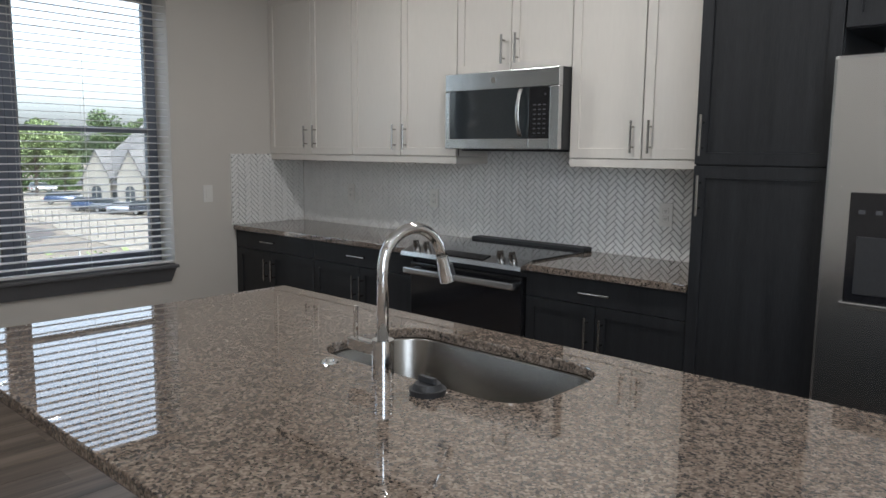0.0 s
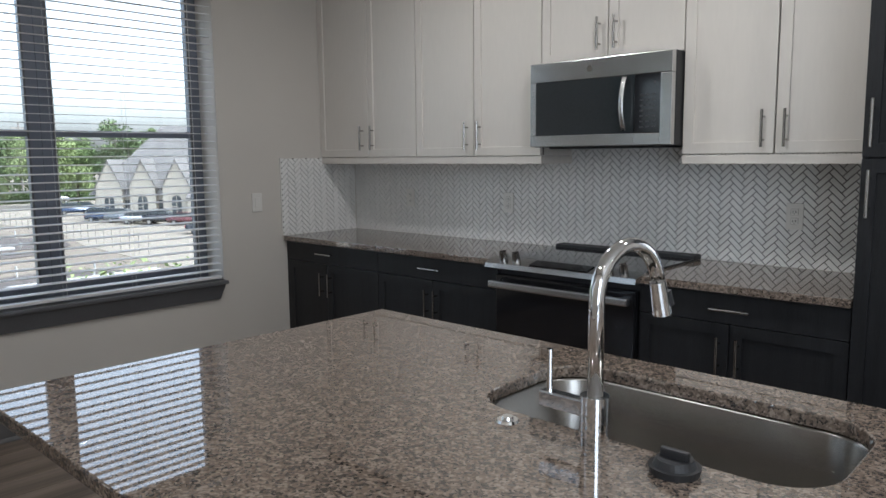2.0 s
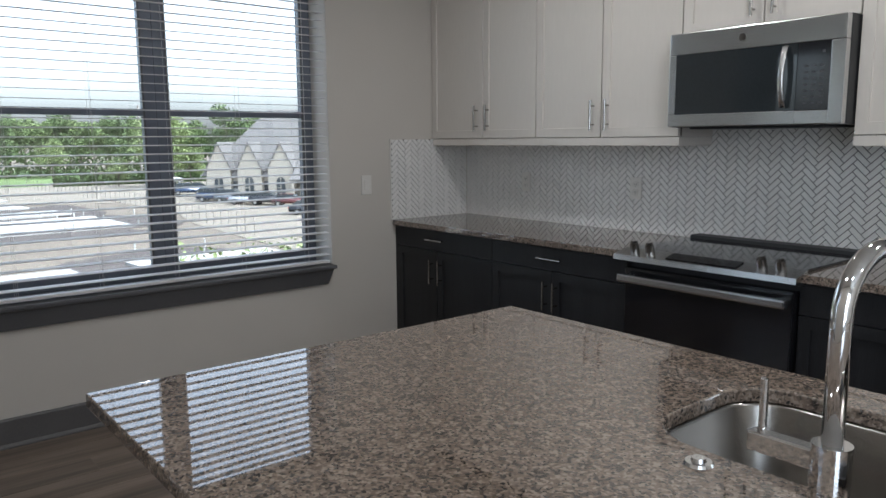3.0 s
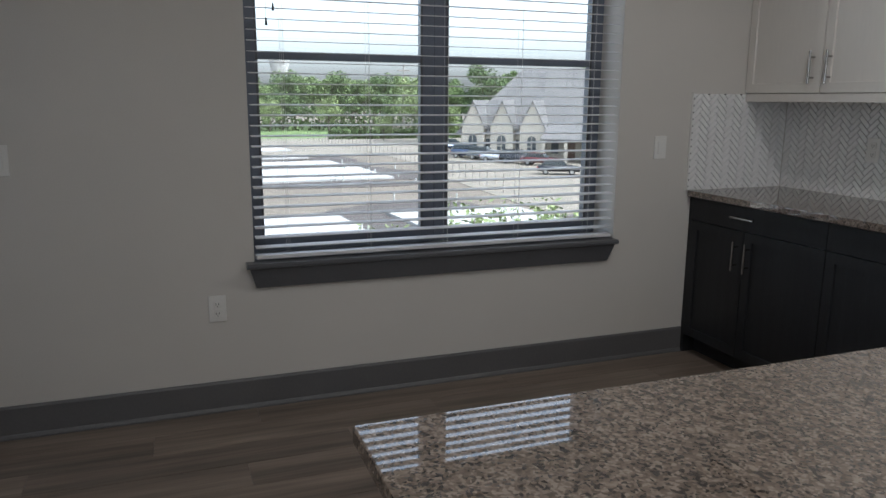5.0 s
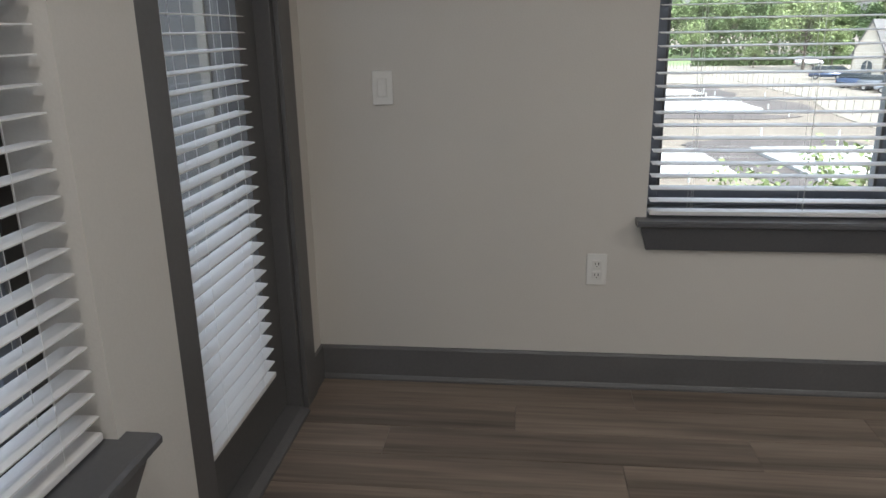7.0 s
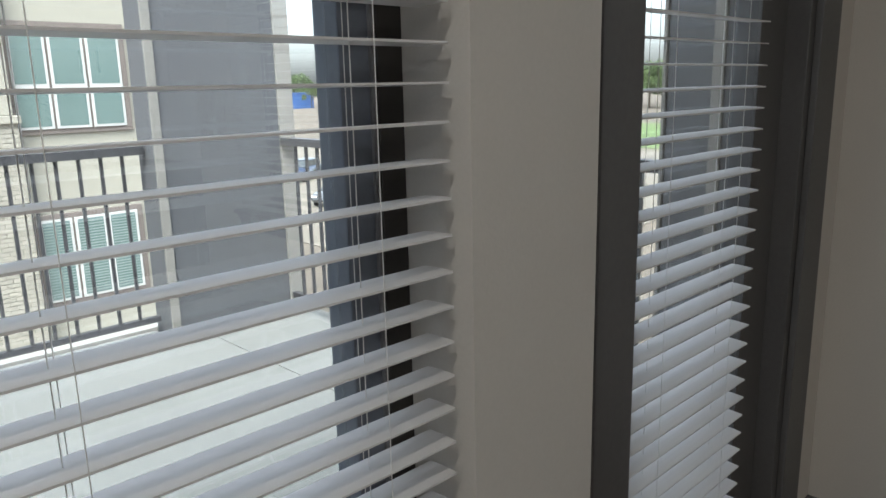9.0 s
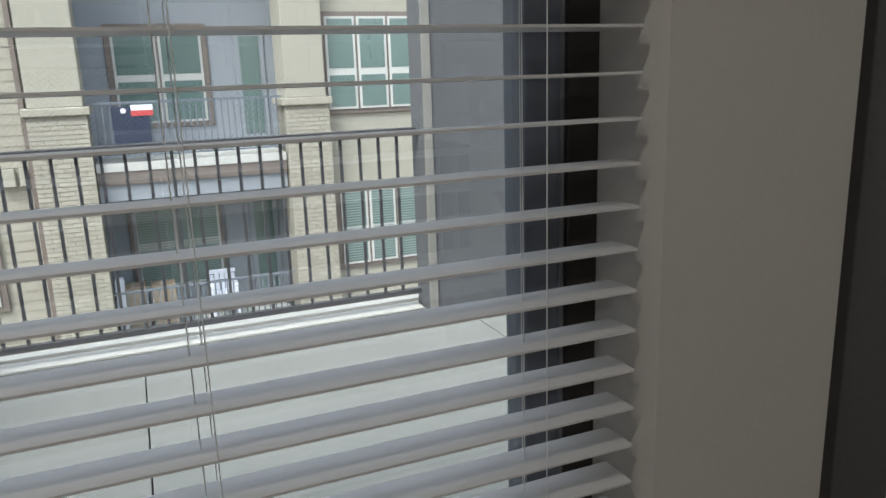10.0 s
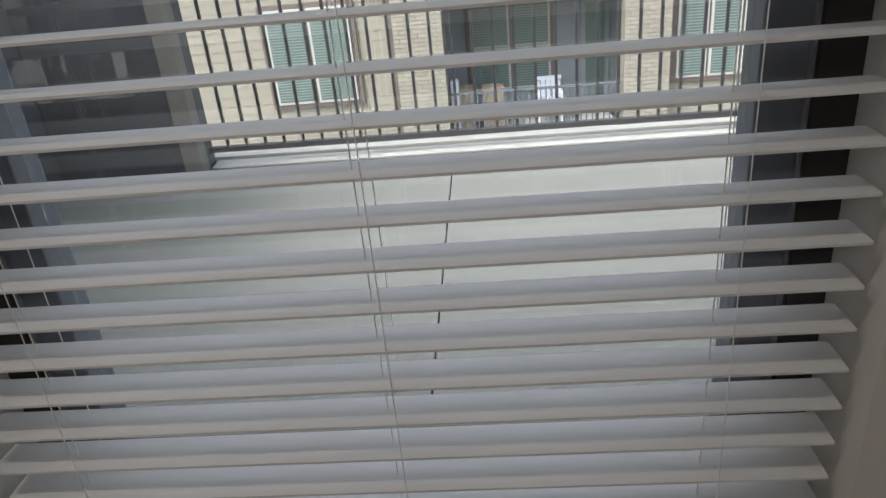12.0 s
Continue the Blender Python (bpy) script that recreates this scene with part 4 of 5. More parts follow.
# ---------- trees ----------
def tree_thing(seed, h, spread, tone, label, density=5200, leaf=0.21):
    """A tapered trunk with limbs and a crown of many small leaf clumps, lumpy and gapped."""
    r = random.Random(seed)
    ob = thing("tree", (0, 0, 0), label, "tree", "trees beyond the site")
    tb = rod((0, 0, 0), (0.1, 0, h * 0.5), h * 0.022, 8, r2=h * 0.012)
    lumps = []
    for k in range(15):
        a, e = r.uniform(0, 6.28), r.uniform(0.25, 1.0)
        d = spread * r.uniform(0.35, 1.0) * (1.15 - 0.65 * e)
        c = Vector((d * math.cos(a), d * math.sin(a), h * (0.22 + 0.66 * e)))
        lumps.append((c, spread * r.uniform(0.26, 0.44)))
        rod((0.05, 0, h * r.uniform(0.25, 0.48)), c, h * 0.007, 5, tb, h * 0.003)
    part("trunk", tb, M_BARK, ob)
    vs, fs = [], []
    for k in range(density):
        c, rad = r.choice(lumps)
        n = Vector((r.gauss(0, 1), r.gauss(0, 1), r.gauss(0, 1))).normalized()
        p = c + n * rad * (r.random() ** 0.4)
        if p.z < h * 0.1:
            continue
        t = Vector((r.gauss(0, 1), r.gauss(0, 1), r.gauss(0, 0.7))).normalized()
        b = t.cross(Vector((r.gauss(0, 1), r.gauss(0, 1), r.gauss(0, 1)))).normalized()
        s = leaf * r.uniform(0.5, 1.25) * h / 10
        i = len(vs)
        vs += [p - t * s, p + b * s * 0.6, p + t * s, p - b * s * 0.6]
        fs.append((i, i + 1, i + 2, i + 3))
    me = bpy.data.meshes.new("crown")
    me.from_pydata(vs, [], fs)
    me.materials.append(M_LEAF[tone])
    cr = new("crown", me)
    cr.parent = ob
    return ob


protos = [tree_thing(11, 13, 5.0, 0, "broad dark green tree at the edge of the grass"), tree_thing(12, 12, 4.6, 1, "full green tree in the belt of trees"), tree_thing(13, 10, 4.4, 2, "light green tree in the belt of trees"), tree_thing(14, 14, 4.2, 1, "tall green tree in the belt of trees"), tree_thing(15, 7, 3.4, 2, "small light green tree before the tree belt")]
tr = random.Random(3)
used = set()
spots = []
for row, (x, n) in enumerate(((-190, 34), (-200, 35), (-214, 33), (-232, 33))):
    for k in range(n):
        y = -170 + k * (345 / n) + tr.uniform(-2.5, 2.5)
        spots.append((x + tr.uniform(-4, 4) - max(0, y - 60) * 0.2, y, tr.choice((0, 1, 1, 2, 3)), tr.uniform(0.95, 1.22) * (1.0 + 0.07 * row)))
spots += [(-129, 42, 2, 1.28), (-136, 36, 4, 0.72), (-133, 48, 4, 1.0), (-180, 20, 2, 0.8), (-178, 34, 4, 1.15), (-182, 8, 1, 0.8), (-150, 64, 0, 1.2), (-146, 72, 1, 1.25), (-140, 80, 3, 1.2), (-209, -264, 1, 1.1), (-198, -268, 0, 1.0), (-185, -282, 0, 1.1), (-172, -280, 2, 1.0), (-160, -278, 1, 1.2), (-150, -290, 1, 1.0), (-141, -295, 1, 1.2), (-228, -246, 3, 1.0), (-123, -304, 0, 1.1)]
for k in range(46):
    a = radians(222 + k * 0.85) + tr.uniform(-0.008, 0.008)
    d = 330 + tr.uniform(-25, 25)
    spots.append((d * math.cos(a), d * math.sin(a), tr.choice((0, 1, 1, 2, 3)), tr.uniform(0.75, 1.1)))
for x, y, k, s in spots:
    m = pose(x, y, G, 0, 0, tr.uniform(0, 360))
    if k not in used:
        used.add(k)
        o = protos[k]
        o.matrix_basis = m @ Matrix.Diagonal((s, s, s, 1))
    else:
        o = copy_thing(protos[k], m)
        o.scale = (s, s, s)
hd = random.Random(8)
hv, hf = [], []
for k in range(11000):
    p = Vector((-184 + hd.uniform(-2, 2), hd.uniform(-90, 100), G + hd.random() ** 0.8 * 6.0)) if k % 3 else Vector((-143 + hd.uniform(-1, 1), hd.uniform(27, 58), G + hd.random() * 1.7))
    t = Vector((hd.gauss(0, 1), hd.gauss(0, 1), hd.gauss(0, 1))).normalized()
    b = t.orthogonal().normalized()
    i = len(hv)
    hv += [p - t * 0.5, p + b * 0.35, p + t * 0.5, p - b * 0.35]
    hf.append((i, i + 1, i + 2, i + 3))
me = bpy.data.meshes.new("undergrowth")
me.from_pydata(hv, [], hf)
me.materials.append(M_LEAF[0])
tagged(new("undergrowth", me), "dark green undergrowth below the trees", "shrubs", kind="stuff")
for x, y, s in ((-17.0, 2.4, 0.58), (-17.0, 4.85, 0.665), (-17.0, 7.0, 0.655), (-17.5, 9.2, 0.62)):
    o = tree_thing(int(-x * 10), 8.2, 3.0, 2, "young thin-leaved tree close to the building", 1500, 0.20)
    o.matrix_basis = pose(x, y, G) @ Matrix.Diagonal((s, s, s * 0.98, 1))

# ---------- the gabled house ----------
M_STUCCO = mat("cream_stone", (0.44, 0.40, 0.33), 0.9, var=0.12, scale=0.8, fine=5, bump=0.3)
M_ROOF = mat("grey_shingle", (0.13, 0.125, 0.12), 0.9, var=0.2, scale=0.6, fine=6, bump=0.3)
M_PANE = mat("dark_window_glass", (0.05, 0.06, 0.065), 0.08, var=0.2)
M_BROWN = mat("brown_door", (0.12, 0.07, 0.045), 0.5)
hs = thing("house", (0, 0, 0), "cream stone house with grey shingle roof and steep front gables", "house")
part("wall", box(-15, 0, -2.2, 29, G, G + 3.4), M_STUCCO, hs)
rf = bmesh.new()
v = [rf.verts.new(c) for c in ((0.6, -2.8, G + 3.3), (0.6, 29.6, G + 3.3), (-15.6, 29.6, G + 3.3), (-15.6, -2.8, G + 3.3), (-8, 4.2, G + 12.4), (-8, 23, G + 12.4))]
for f in ((0, 1, 5, 4), (1, 2, 5), (2, 3, 4, 5), (3, 0, 4), (3, 2, 1, 0)):
    rf.faces.new([v[i] for i in f])
part("roof", rf, M_ROOF, hs)
for cy, w, top, fx in ((0.0, 3.3, 7.9, 0.9), (4.3, 3.3, 7.9, 1.0), (8.7, 3.5, 7.9, 1.2), (19.7, 4.6, 7.3, 4.6)):
    part("gable_wall", prism([(cy - w / 2, G), (cy + w / 2, G), (cy + w / 2, G + 4.4), (cy, G + top - 0.25), (cy - w / 2, G + 4.4)], "x", -4, fx), M_STUCCO, hs)
    for sd in (-1, 1):
        part("gable_roof", prism([(cy, G + top), (cy + sd * (w / 2 + 0.25), G + 4.1), (cy + sd * (w / 2 + 0.25), G + 3.85), (cy, G + top - 0.3)], "x", -7.5, fx + 0.12), M_ROOF, hs)
    arch = [(cy - 0.6, G + 0.5), (cy + 0.6, G + 0.5)] + [(cy + 0.6 * math.cos(radians(t)), G + 2.6 + 0.6 * math.sin(radians(t))) for t in range(0, 181, 30)]
    wn_ = part("window", prism(arch, "x", fx, fx + 0.05), M_PANE, hs)
    part("window_frame", box(fx + 0.05, fx + 0.09, cy - 0.05, cy + 0.05, G + 0.5, G + 3.1), M_STUCCO, wn_)
    part("window_frame", box(fx + 0.05, fx + 0.09, cy - 0.6, cy - 0.05, G + 1.7, G + 1.8), M_STUCCO, wn_)
part("door", box(0.0, 0.08, 13.2, 14.4, G, G + 2.4, 0.02), M_BROWN, hs)
for cy in (2.15, 6.5, 11.6, 16, 24, 27):
    part("window", box(0.0, 0.06, cy - 0.5, cy + 0.5, G + 0.9, G + 2.6, 0.02), M_PANE, hs)
pr = bmesh.new()
v = [pr.verts.new(c) for c in ((3.6, 10.6, G + 3.0), (3.6, 17.2, G + 3.0), (-0.5, 17.2, G + 5), (-0.5, 10.6, G + 5), (3.6, 10.6, G + 2.8), (3.6, 17.2, G + 2.8), (-0.5, 17.2, G + 3.3), (-0.5, 10.6, G + 3.3))]
for f in ((0, 1, 2, 3), (7, 6, 5, 4), (0, 4, 5, 1), (1, 5, 6, 2), (2, 6, 7, 3), (3, 7, 4, 0)):
    pr.faces.new([v[i] for i in f])
part("porch_roof", pr, M_ROOF, hs)
for cy in (11.0, 14.0, 16.8):
    part("porch_post", box(3.1, 3.5, cy - 0.2, cy + 0.2, G, G + 2.85), M_STUCCO, hs)
hs.matrix_basis = pose(-92.8, 37.2, 0, 0, 0, -45)

# ---------- parked cars ----------
M_TYRE = mat("tyre_rubber", (0.02, 0.02, 0.02), 0.85)
M_RIM = mat("alloy_rim", (0.5, 0.5, 0.5), 0.3, 1.0)
M_LAMPC = mat("lamp_cover", (0.5, 0.06, 0.05), 0.2)
M_HEAD = mat("headlight_cover", (0.7, 0.7, 0.7), 0.1)


def car(x, y, turn, material, suv, label):
    ob = thing("parked_car", (0, 0, 0), label, "car", "parked cars")
    h = 0.22 if suv else 0.0
    pts = [(-2.25, 0.35), (2.25, 0.35), (2.28, 0.62), (2.15, 0.86 + h / 2), (1.1, 0.98 + h), (-1.55, 1.0 + h), (-2.2, 0.96 + h), (-2.3, 0.6)]
    b1 = prism(pts, "y", -0.9, 0.9)
    bmesh.ops.bevel(b1, geom=b1.edges[:], offset=0.07, segments=2, affect="EDGES")
    part("body", b1, material, ob, smooth=True)
    top = 1.45 + 1.3 * h
    b2 = prism([(1.05, 0.96 + h), (0.35, top), (-1.35 - 0.5 * (h > 0), top), (-1.95 - 0.1 * (h > 0), 0.98 + h)], "y", -0.76, 0.76)
    bmesh.ops.bevel(b2, geom=b2.edges[:], offset=0.06, segments=2, affect="EDGES")
    cab = part("cabin_glass", b2, M_PANE, ob)
    part("roof_panel", box(-1.4 - 0.4 * (h > 0), 0.4, -0.70, 0.70, top - 0.01, top + 0.04, 0.02), material, ob)
    for wx in (-1.4, 1.4):
        for wy in (-0.86, 0.86):
            w = part("wheel", rod((wx, wy - 0.11, 0.33), (wx, wy + 0.11, 0.33), 0.33, 18), M_TYRE, ob)
            part("rim", rod((wx, wy - 0.115, 0.33), (wx, wy + 0.115, 0.33), 0.2, 12), M_RIM, w)
    for wy in (-0.65, 0.65):
        part("tail_light", box(-2.32, -2.26, wy - 0.18, wy + 0.18, 0.72, 0.86, 0.01), M_LAMPC, ob)
        part("headlight", box(2.2, 2.29, wy - 0.18, wy + 0.18, 0.64, 0.78, 0.01), M_HEAD, ob)
    ob.matrix_basis = pose(x, y, G + 0.06, 0, 0, turn)


paint = {n: mat("car_" + n, c, 0.25, 0.3, var=0.05, coat=0.6) for n, c in (("navy", (0.03, 0.05, 0.10)), ("black", (0.015, 0.016, 0.02)), ("silver", (0.45, 0.46, 0.48)), ("white", (0.75, 0.75, 0.74)), ("red", (0.10, 0.022, 0.022)), ("grey", (0.14, 0.15, 0.16)))}
for x, y, t, c, s, lab in ((-91, 35.4, 45, "navy", True, "dark navy sport utility car parked by the house"), (-87.6, 36.4, 45, "grey", True, "grey sport utility car parked by the house"), (-84, 36.8, 45, "silver", False, "silver saloon car parked by the house"), (-81, 38.2, 45, "black", True, "black sport utility car parked by the house"), (-77.6, 39.6, 45, "red", False, "red saloon car parked by the house"), (-67, 36.2, 62, "black", False, "black saloon car parked across the drive"), (-106, 37.4, 68, "navy", True, "dark blue pickup-sized car beside the street"), (-111, 41, 68, "black", False, "black saloon car beside the street"), (-138, 46, 100, "white", True, "white van-like car beside the street"), (-22, -34, 30, "silver", False, "silver saloon car in the southern car park"), (-25, -39, 30, "white", True, "white sport utility car in the southern car park"), (-28, -45, 30, "grey", False, "grey saloon car in the southern car park"), (-34, -58, 30, "navy", True, "blue sport utility car in the southern car park"), (-40, -52, 40, "black", False, "black saloon car in the southern car park")):
    car(x, y, t, paint[c], s, lab)

# poles, tower, site fence
M_POLE = mat("weathered_pole", (0.22, 0.20, 0.18), 0.9)
for x, y in ((-145, 43), (-146, 4)):
    o = thing("utility_pole", (x, y, G), "weathered wooden utility pole with a crossarm", "utility pole", "utility poles")
    part("pole", rod((x, y, G), (x, y, G + 15), 0.2, 8, r2=0.13), M_POLE, o)
    part("crossarm", box(x - 0.1, x + 0.1, y - 1.3, y + 1.3, G + 13.6, G + 13.85), M_POLE, o)
wt = thing("water_tower", (-420, 57, G), "distant pale water tower above the trees", "water tower")
part("shaft", rod((-420, 57, G), (-420, 57, G + 23), 1.6, 14), M_PIPE, wt)
part("tank", rod((-420, 57, G + 22), (-420, 57, G + 29), 4.5, 20, r2=6), M_PIPE, wt)
M_BLUE = mat("blue_steel", (0.03, 0.10, 0.30), 0.5, var=0.15, scale=0.6, fine=6)
bc = thing("blue_shed", (-171, -265, G), "long blue steel shed standing beyond the car park", "shed")
part("body", box(-176, -166, -269, -261, G, -0.5, 0.03), M_BLUE, bc)
part("roof", box(-176.3, -165.7, -269.3, -260.7, -0.5, -0.1, 0.02), M_BLUE, bc)
for k in range(11):
    part("rib", box(-175.6 + k * 0.92, -175.4 + k * 0.92, -261, -260.9, G, -0.5), M_BLUE, bc)
fe = thing("site_fence", (-75, 22, G), "thin metal posts of a building site fence", "fence")
for k in range(44):
    t = k / 43
    x, y = -140 + 86 * t, 22 + 1.5 * t + 2 * math.sin(t * 3.1)
    part("post", rod((x, y, G), (x, y, G + 1.7), 0.035, 6), M_POLE, fe)

# ---------- the building across the court ----------
M_LAP = mat("tan_lap_siding", (0.30, 0.28, 0.232), 0.8, var=0.06, scale=0.7, fine=8)
M_CREAMST = mat("cream_stucco", (0.32, 0.305, 0.255), 0.9, var=0.05, scale=0.8, fine=12, bump=0.2)
M_BRICK = mat("painted_brick", (0.34, 0.318, 0.265), 0.85, var=0.14, scale=3, fine=10, bump=0.2, rnd=0.5)
M_MORTAR = mat("brick_mortar", (0.24, 0.222, 0.185), 0.95)
M_BROWNTRIM = mat("brown_trim", (0.15, 0.125, 0.11), 0.6, var=0.08)
M_RECESS = mat("recess_wall", (0.26, 0.28, 0.31), 0.8, var=0.06, scale=1)
M_VINYL = mat("white_vinyl", (0.47, 0.47, 0.45), 0.4, var=0.03)
M_GREENGLASS = mat("green_tinted_glass", (0.12, 0.175, 0.165), 0.06, var=0.12, scale=0.8, spec=0.8)
M_FARBLIND = mat("blind_behind_glass", (0.20, 0.245, 0.23), 0.3, var=0.05)
M_TURF = mat("green_turf", (0.06, 0.14, 0.05), 0.95, var=0.3, scale=2)
M_RAILB = mat("blue_grey_rail", (0.13, 0.15, 0.18), 0.5)
M_CLOTH = mat("white_cloth", (0.72, 0.74, 0.82), 0.8, var=0.06)
M_NAVY = mat("navy_cloth", (0.018, 0.026, 0.055), 0.8)
M_RED = mat("red_cloth", (0.45, 0.06, 0.06), 0.8)
M_CARD = mat("cardboard", (0.28, 0.22, 0.165), 0.85, var=0.08)
FY_B = -17.0
apt = thing("apartment_building", (1, -20, G), "cream and tan apartment building with recessed balconies", "building")
part("wall", box(3.53, 16, FY_B - 9, FY_B, G, 6.6), M_LAP, apt, "tan lap-sided wall")
part("wall", box(-4.6, -0.76, FY_B - 9, FY_B, G, 6.6), M_CREAMST, apt, "cream stucco wall")
part("wall", box(-0.759, 3.529, FY_B - 9, FY_B - 1.5, G, 6.6), M_RECESS, apt, "blue-grey wall of the recessed balconies")
part("wall", box(2.80, 3.529, FY_B - 1.499, FY_B, G, 6.6), M_RECESS, apt)
part("roof", box(-5.0, 16.4, FY_B - 9.4, FY_B + 0.5, 6.62, 7.0), M_BROWNTRIM, apt)
for k in range(78):
    z = G + 0.17 * k
    if z < 6.4:
        part("lap_board", prism([(FY_B, z), (FY_B + 0.014, z), (FY_B + 0.005, z + 0.169), (FY_B, z + 0.169)], "x", 3.62, 16), M_LAP, apt)
for x0, x1 in ((-1.30, -0.50), (2.65, 3.53)):
    for za, zb, mtl in ((G, 0.92, None), (1.05, 6.6, M_CREAMST)):
        if mtl:
            part("column", box(x0 + 0.04, x1 - 0.04, FY_B - 0.6, FY_B + 0.28, za, zb, 0.02), mtl, apt)
        else:
            col = part("column", box(x0 + 0.012, x1 - 0.012, FY_B - 0.6, FY_B + 0.308, za, zb), M_MORTAR, apt)
            pitch = (x1 - x0) / 4
            whole_me = mesh_of("brick", box(-pitch / 2 + 0.005, pitch / 2 - 0.005, 0, 0.014, 0, 0.064, 0.004), M_BRICK)
            half_me = mesh_of("brick", box(-pitch / 4 + 0.005, pitch / 4 - 0.005, 0, 0.014, 0, 0.064, 0.004), M_BRICK)
            for row in range(64):
                lay = [(k + 0.5, whole_me) for k in range(4)] if row % 2 else [(0.25, half_me), (1, whole_me), (2, whole_me), (3, whole_me), (3.75, half_me)]
                for k, me_b in lay:
                    b = new("brick", me_b)
                    b.parent = col
                    b.location = (x0 + k * pitch, FY_B + 0.306, -3.95 + row * 0.075)
    part("column_cap", box(x0 - 0.05, x1 + 0.05, FY_B - 0.6, FY_B + 0.37, 0.92, 1.05, 0.02), M_BRICK, apt)
for zf, rt, rb in ((0.10, 1.10, 0.34), (-3.05, -2.12, -2.72)):
    part("balcony_floor", box(-0.49, 2.64, FY_B - 1.499, FY_B + 0.15, zf - 0.14, zf), M_VINYL, apt, "pale balcony floor edge")
    part("balcony_fascia", box(-0.49, 2.64, FY_B + 0.02, FY_B + 0.13, zf - 0.36, zf - 0.141), M_BROWNTRIM, apt)
    part("balcony_header", box(-0.49, 2.64, FY_B - 0.1, FY_B + 0.08, zf - 0.64, zf - 0.361), M_RECESS, apt, "blue-grey header under the balcony floor")
    rl = part("balcony_rail", box(-0.49, 2.64, FY_B + 0.06, FY_B + 0.11, rt - 0.04, rt), M_RAILB, apt)
    part("bottom_rail", box(-0.49, 2.64, FY_B + 0.06, FY_B + 0.10, rb - 0.15, rb - 0.12), M_RAILB, rl)
    pk = mesh_of("baluster", box(-0.011, 0.011, -0.011, 0.011, rb - 0.14, rt - 0.03), M_RAILB)
    for i in range(29):
        o = new("baluster", pk)
        o.parent = rl
        o.location = (-0.40 + i * 0.105, FY_B + 0.085, 0)


def far_window(x0, x1, z0, z1, y, lights, split=None, blinds=False, frame_m=None):
    w = part("window", box(x0 - 0.09, x1 + 0.09, y, y + 0.05, z0 - 0.09, z1 + 0.09, 0.01), M_BROWNTRIM, apt)
    n = lights
    step = (x1 - x0) / n
    for k in range(n):
        a, b = x0 + k * step + 0.02, x0 + (k + 1) * step - 0.02
        zs = [(z0, z1)] if not split else [(z0, split), (split + 0.04, z1)]
        part("sash", box(a, b, y + 0.05, y + 0.075, z0, z1, 0.004), M_VINYL, w)
        for za, zb in zs:
            part("pane", box(a + 0.045, b - 0.045, y + 0.075, y + 0.08, za + 0.045, zb - 0.04), M_GREENGLASS, w)
        if blinds:
            bl = bmesh.new()
            z = z0 + 0.08
            while z < z1 - 0.08:
                box(a + 0.05, b - 0.05, y + 0.081, y + 0.083, z, z + 0.022, 0, bl)
                z += 0.05
            part("blind", bl, M_FARBLIND, w)


far_window(-3.13, -1.34, 0.80, 2.44, FY_B + 0.0, 3, 1.45)
far_window(-3.13, -1.44, -2.15, -0.72, FY_B + 0.0, 3, -1.5, True)
far_window(4.30, 5.86, -2.10, -0.40, FY_B + 0.02, 2, None, True)
far_window(4.30, 5.86, 0.92, 2.60, FY_B + 0.02, 2, 1.7)
far_window(7.6, 9.2, -2.10, -0.40, FY_B + 0.02, 2, None, True)
far_window(7.6, 9.2, 0.92, 2.60, FY_B + 0.02, 2, 1.7)
for zf in (0.10, -3.05):
    far_window(0.62, 2.22, zf + 0.55, zf + 2.25, FY_B - 1.5, 2, zf + 1.35, zf < -1)
    d = part("balcony_door", box(-0.52, 0.05, FY_B - 1.5, FY_B - 1.46, zf, zf + 2.25, 0.01), M_RECESS, apt)
    part("pane", box(-0.42, -0.05, FY_B - 1.46, FY_B - 1.45, zf + 0.25, zf + 2.1), M_GREENGLASS, d)
part("meter_box", box(3.82, 4.06, FY_B + 0.03, FY_B + 0.14, -0.16, 0.12, 0.01), M_CREAMST, apt)
part("meter_box", box(3.64, 3.76, FY_B + 0.03, FY_B + 0.14, -0.16, 0.12, 0.01), M_CREAMST, apt)
part("downpipe", box(3.54, 3.62, FY_B + 0.02, FY_B + 0.1, G, 6.6, 0.01), M_BROWNTRIM, apt)
solid("turf_strip", box(0.4, 3.4, FY_B + 0.4, FY_B + 1.4, -3.95, -3.2), M_TURF, "strip of green turf before the lower balcony", "lawn", "structure")
solid("court_ground", box(-4.6, 16, FY_B + 0.5, -9.5, -4.2, -3.96), M_PAVE, "pale paved court between the buildings", "pavement", "structure")

# things on the far balconies
CX, CY, CZ = 0.74, -17.75, -3.05
ch = thing("patio_chair", (CX, CY, CZ), "white plastic patio chair on the lower balcony", "chair")
part("seat", box(CX - 0.25, CX + 0.25, CY - 0.25, CY + 0.25, CZ + 0.40, CZ + 0.45, 0.02), M_CLOTH, ch)
bk = bmesh.new()
for i in range(5):
    u = CX - 0.2 + i * 0.1
    prism([(u - 0.037, CZ + 0.45), (u + 0.037, CZ + 0.45), (u + 0.04, CZ + 0.86 - 0.5 * (u - CX) ** 2 / 0.2), (u - 0.04, CZ + 0.86 - 0.5 * (u - CX) ** 2 / 0.2)], "y", CY - 0.27, CY - 0.24, bk)
box(CX - 0.26, CX + 0.26, CY - 0.275, CY - 0.235, CZ + 0.78, CZ + 0.86, 0.015, bk)
part("backrest", bk, M_CLOTH, ch)
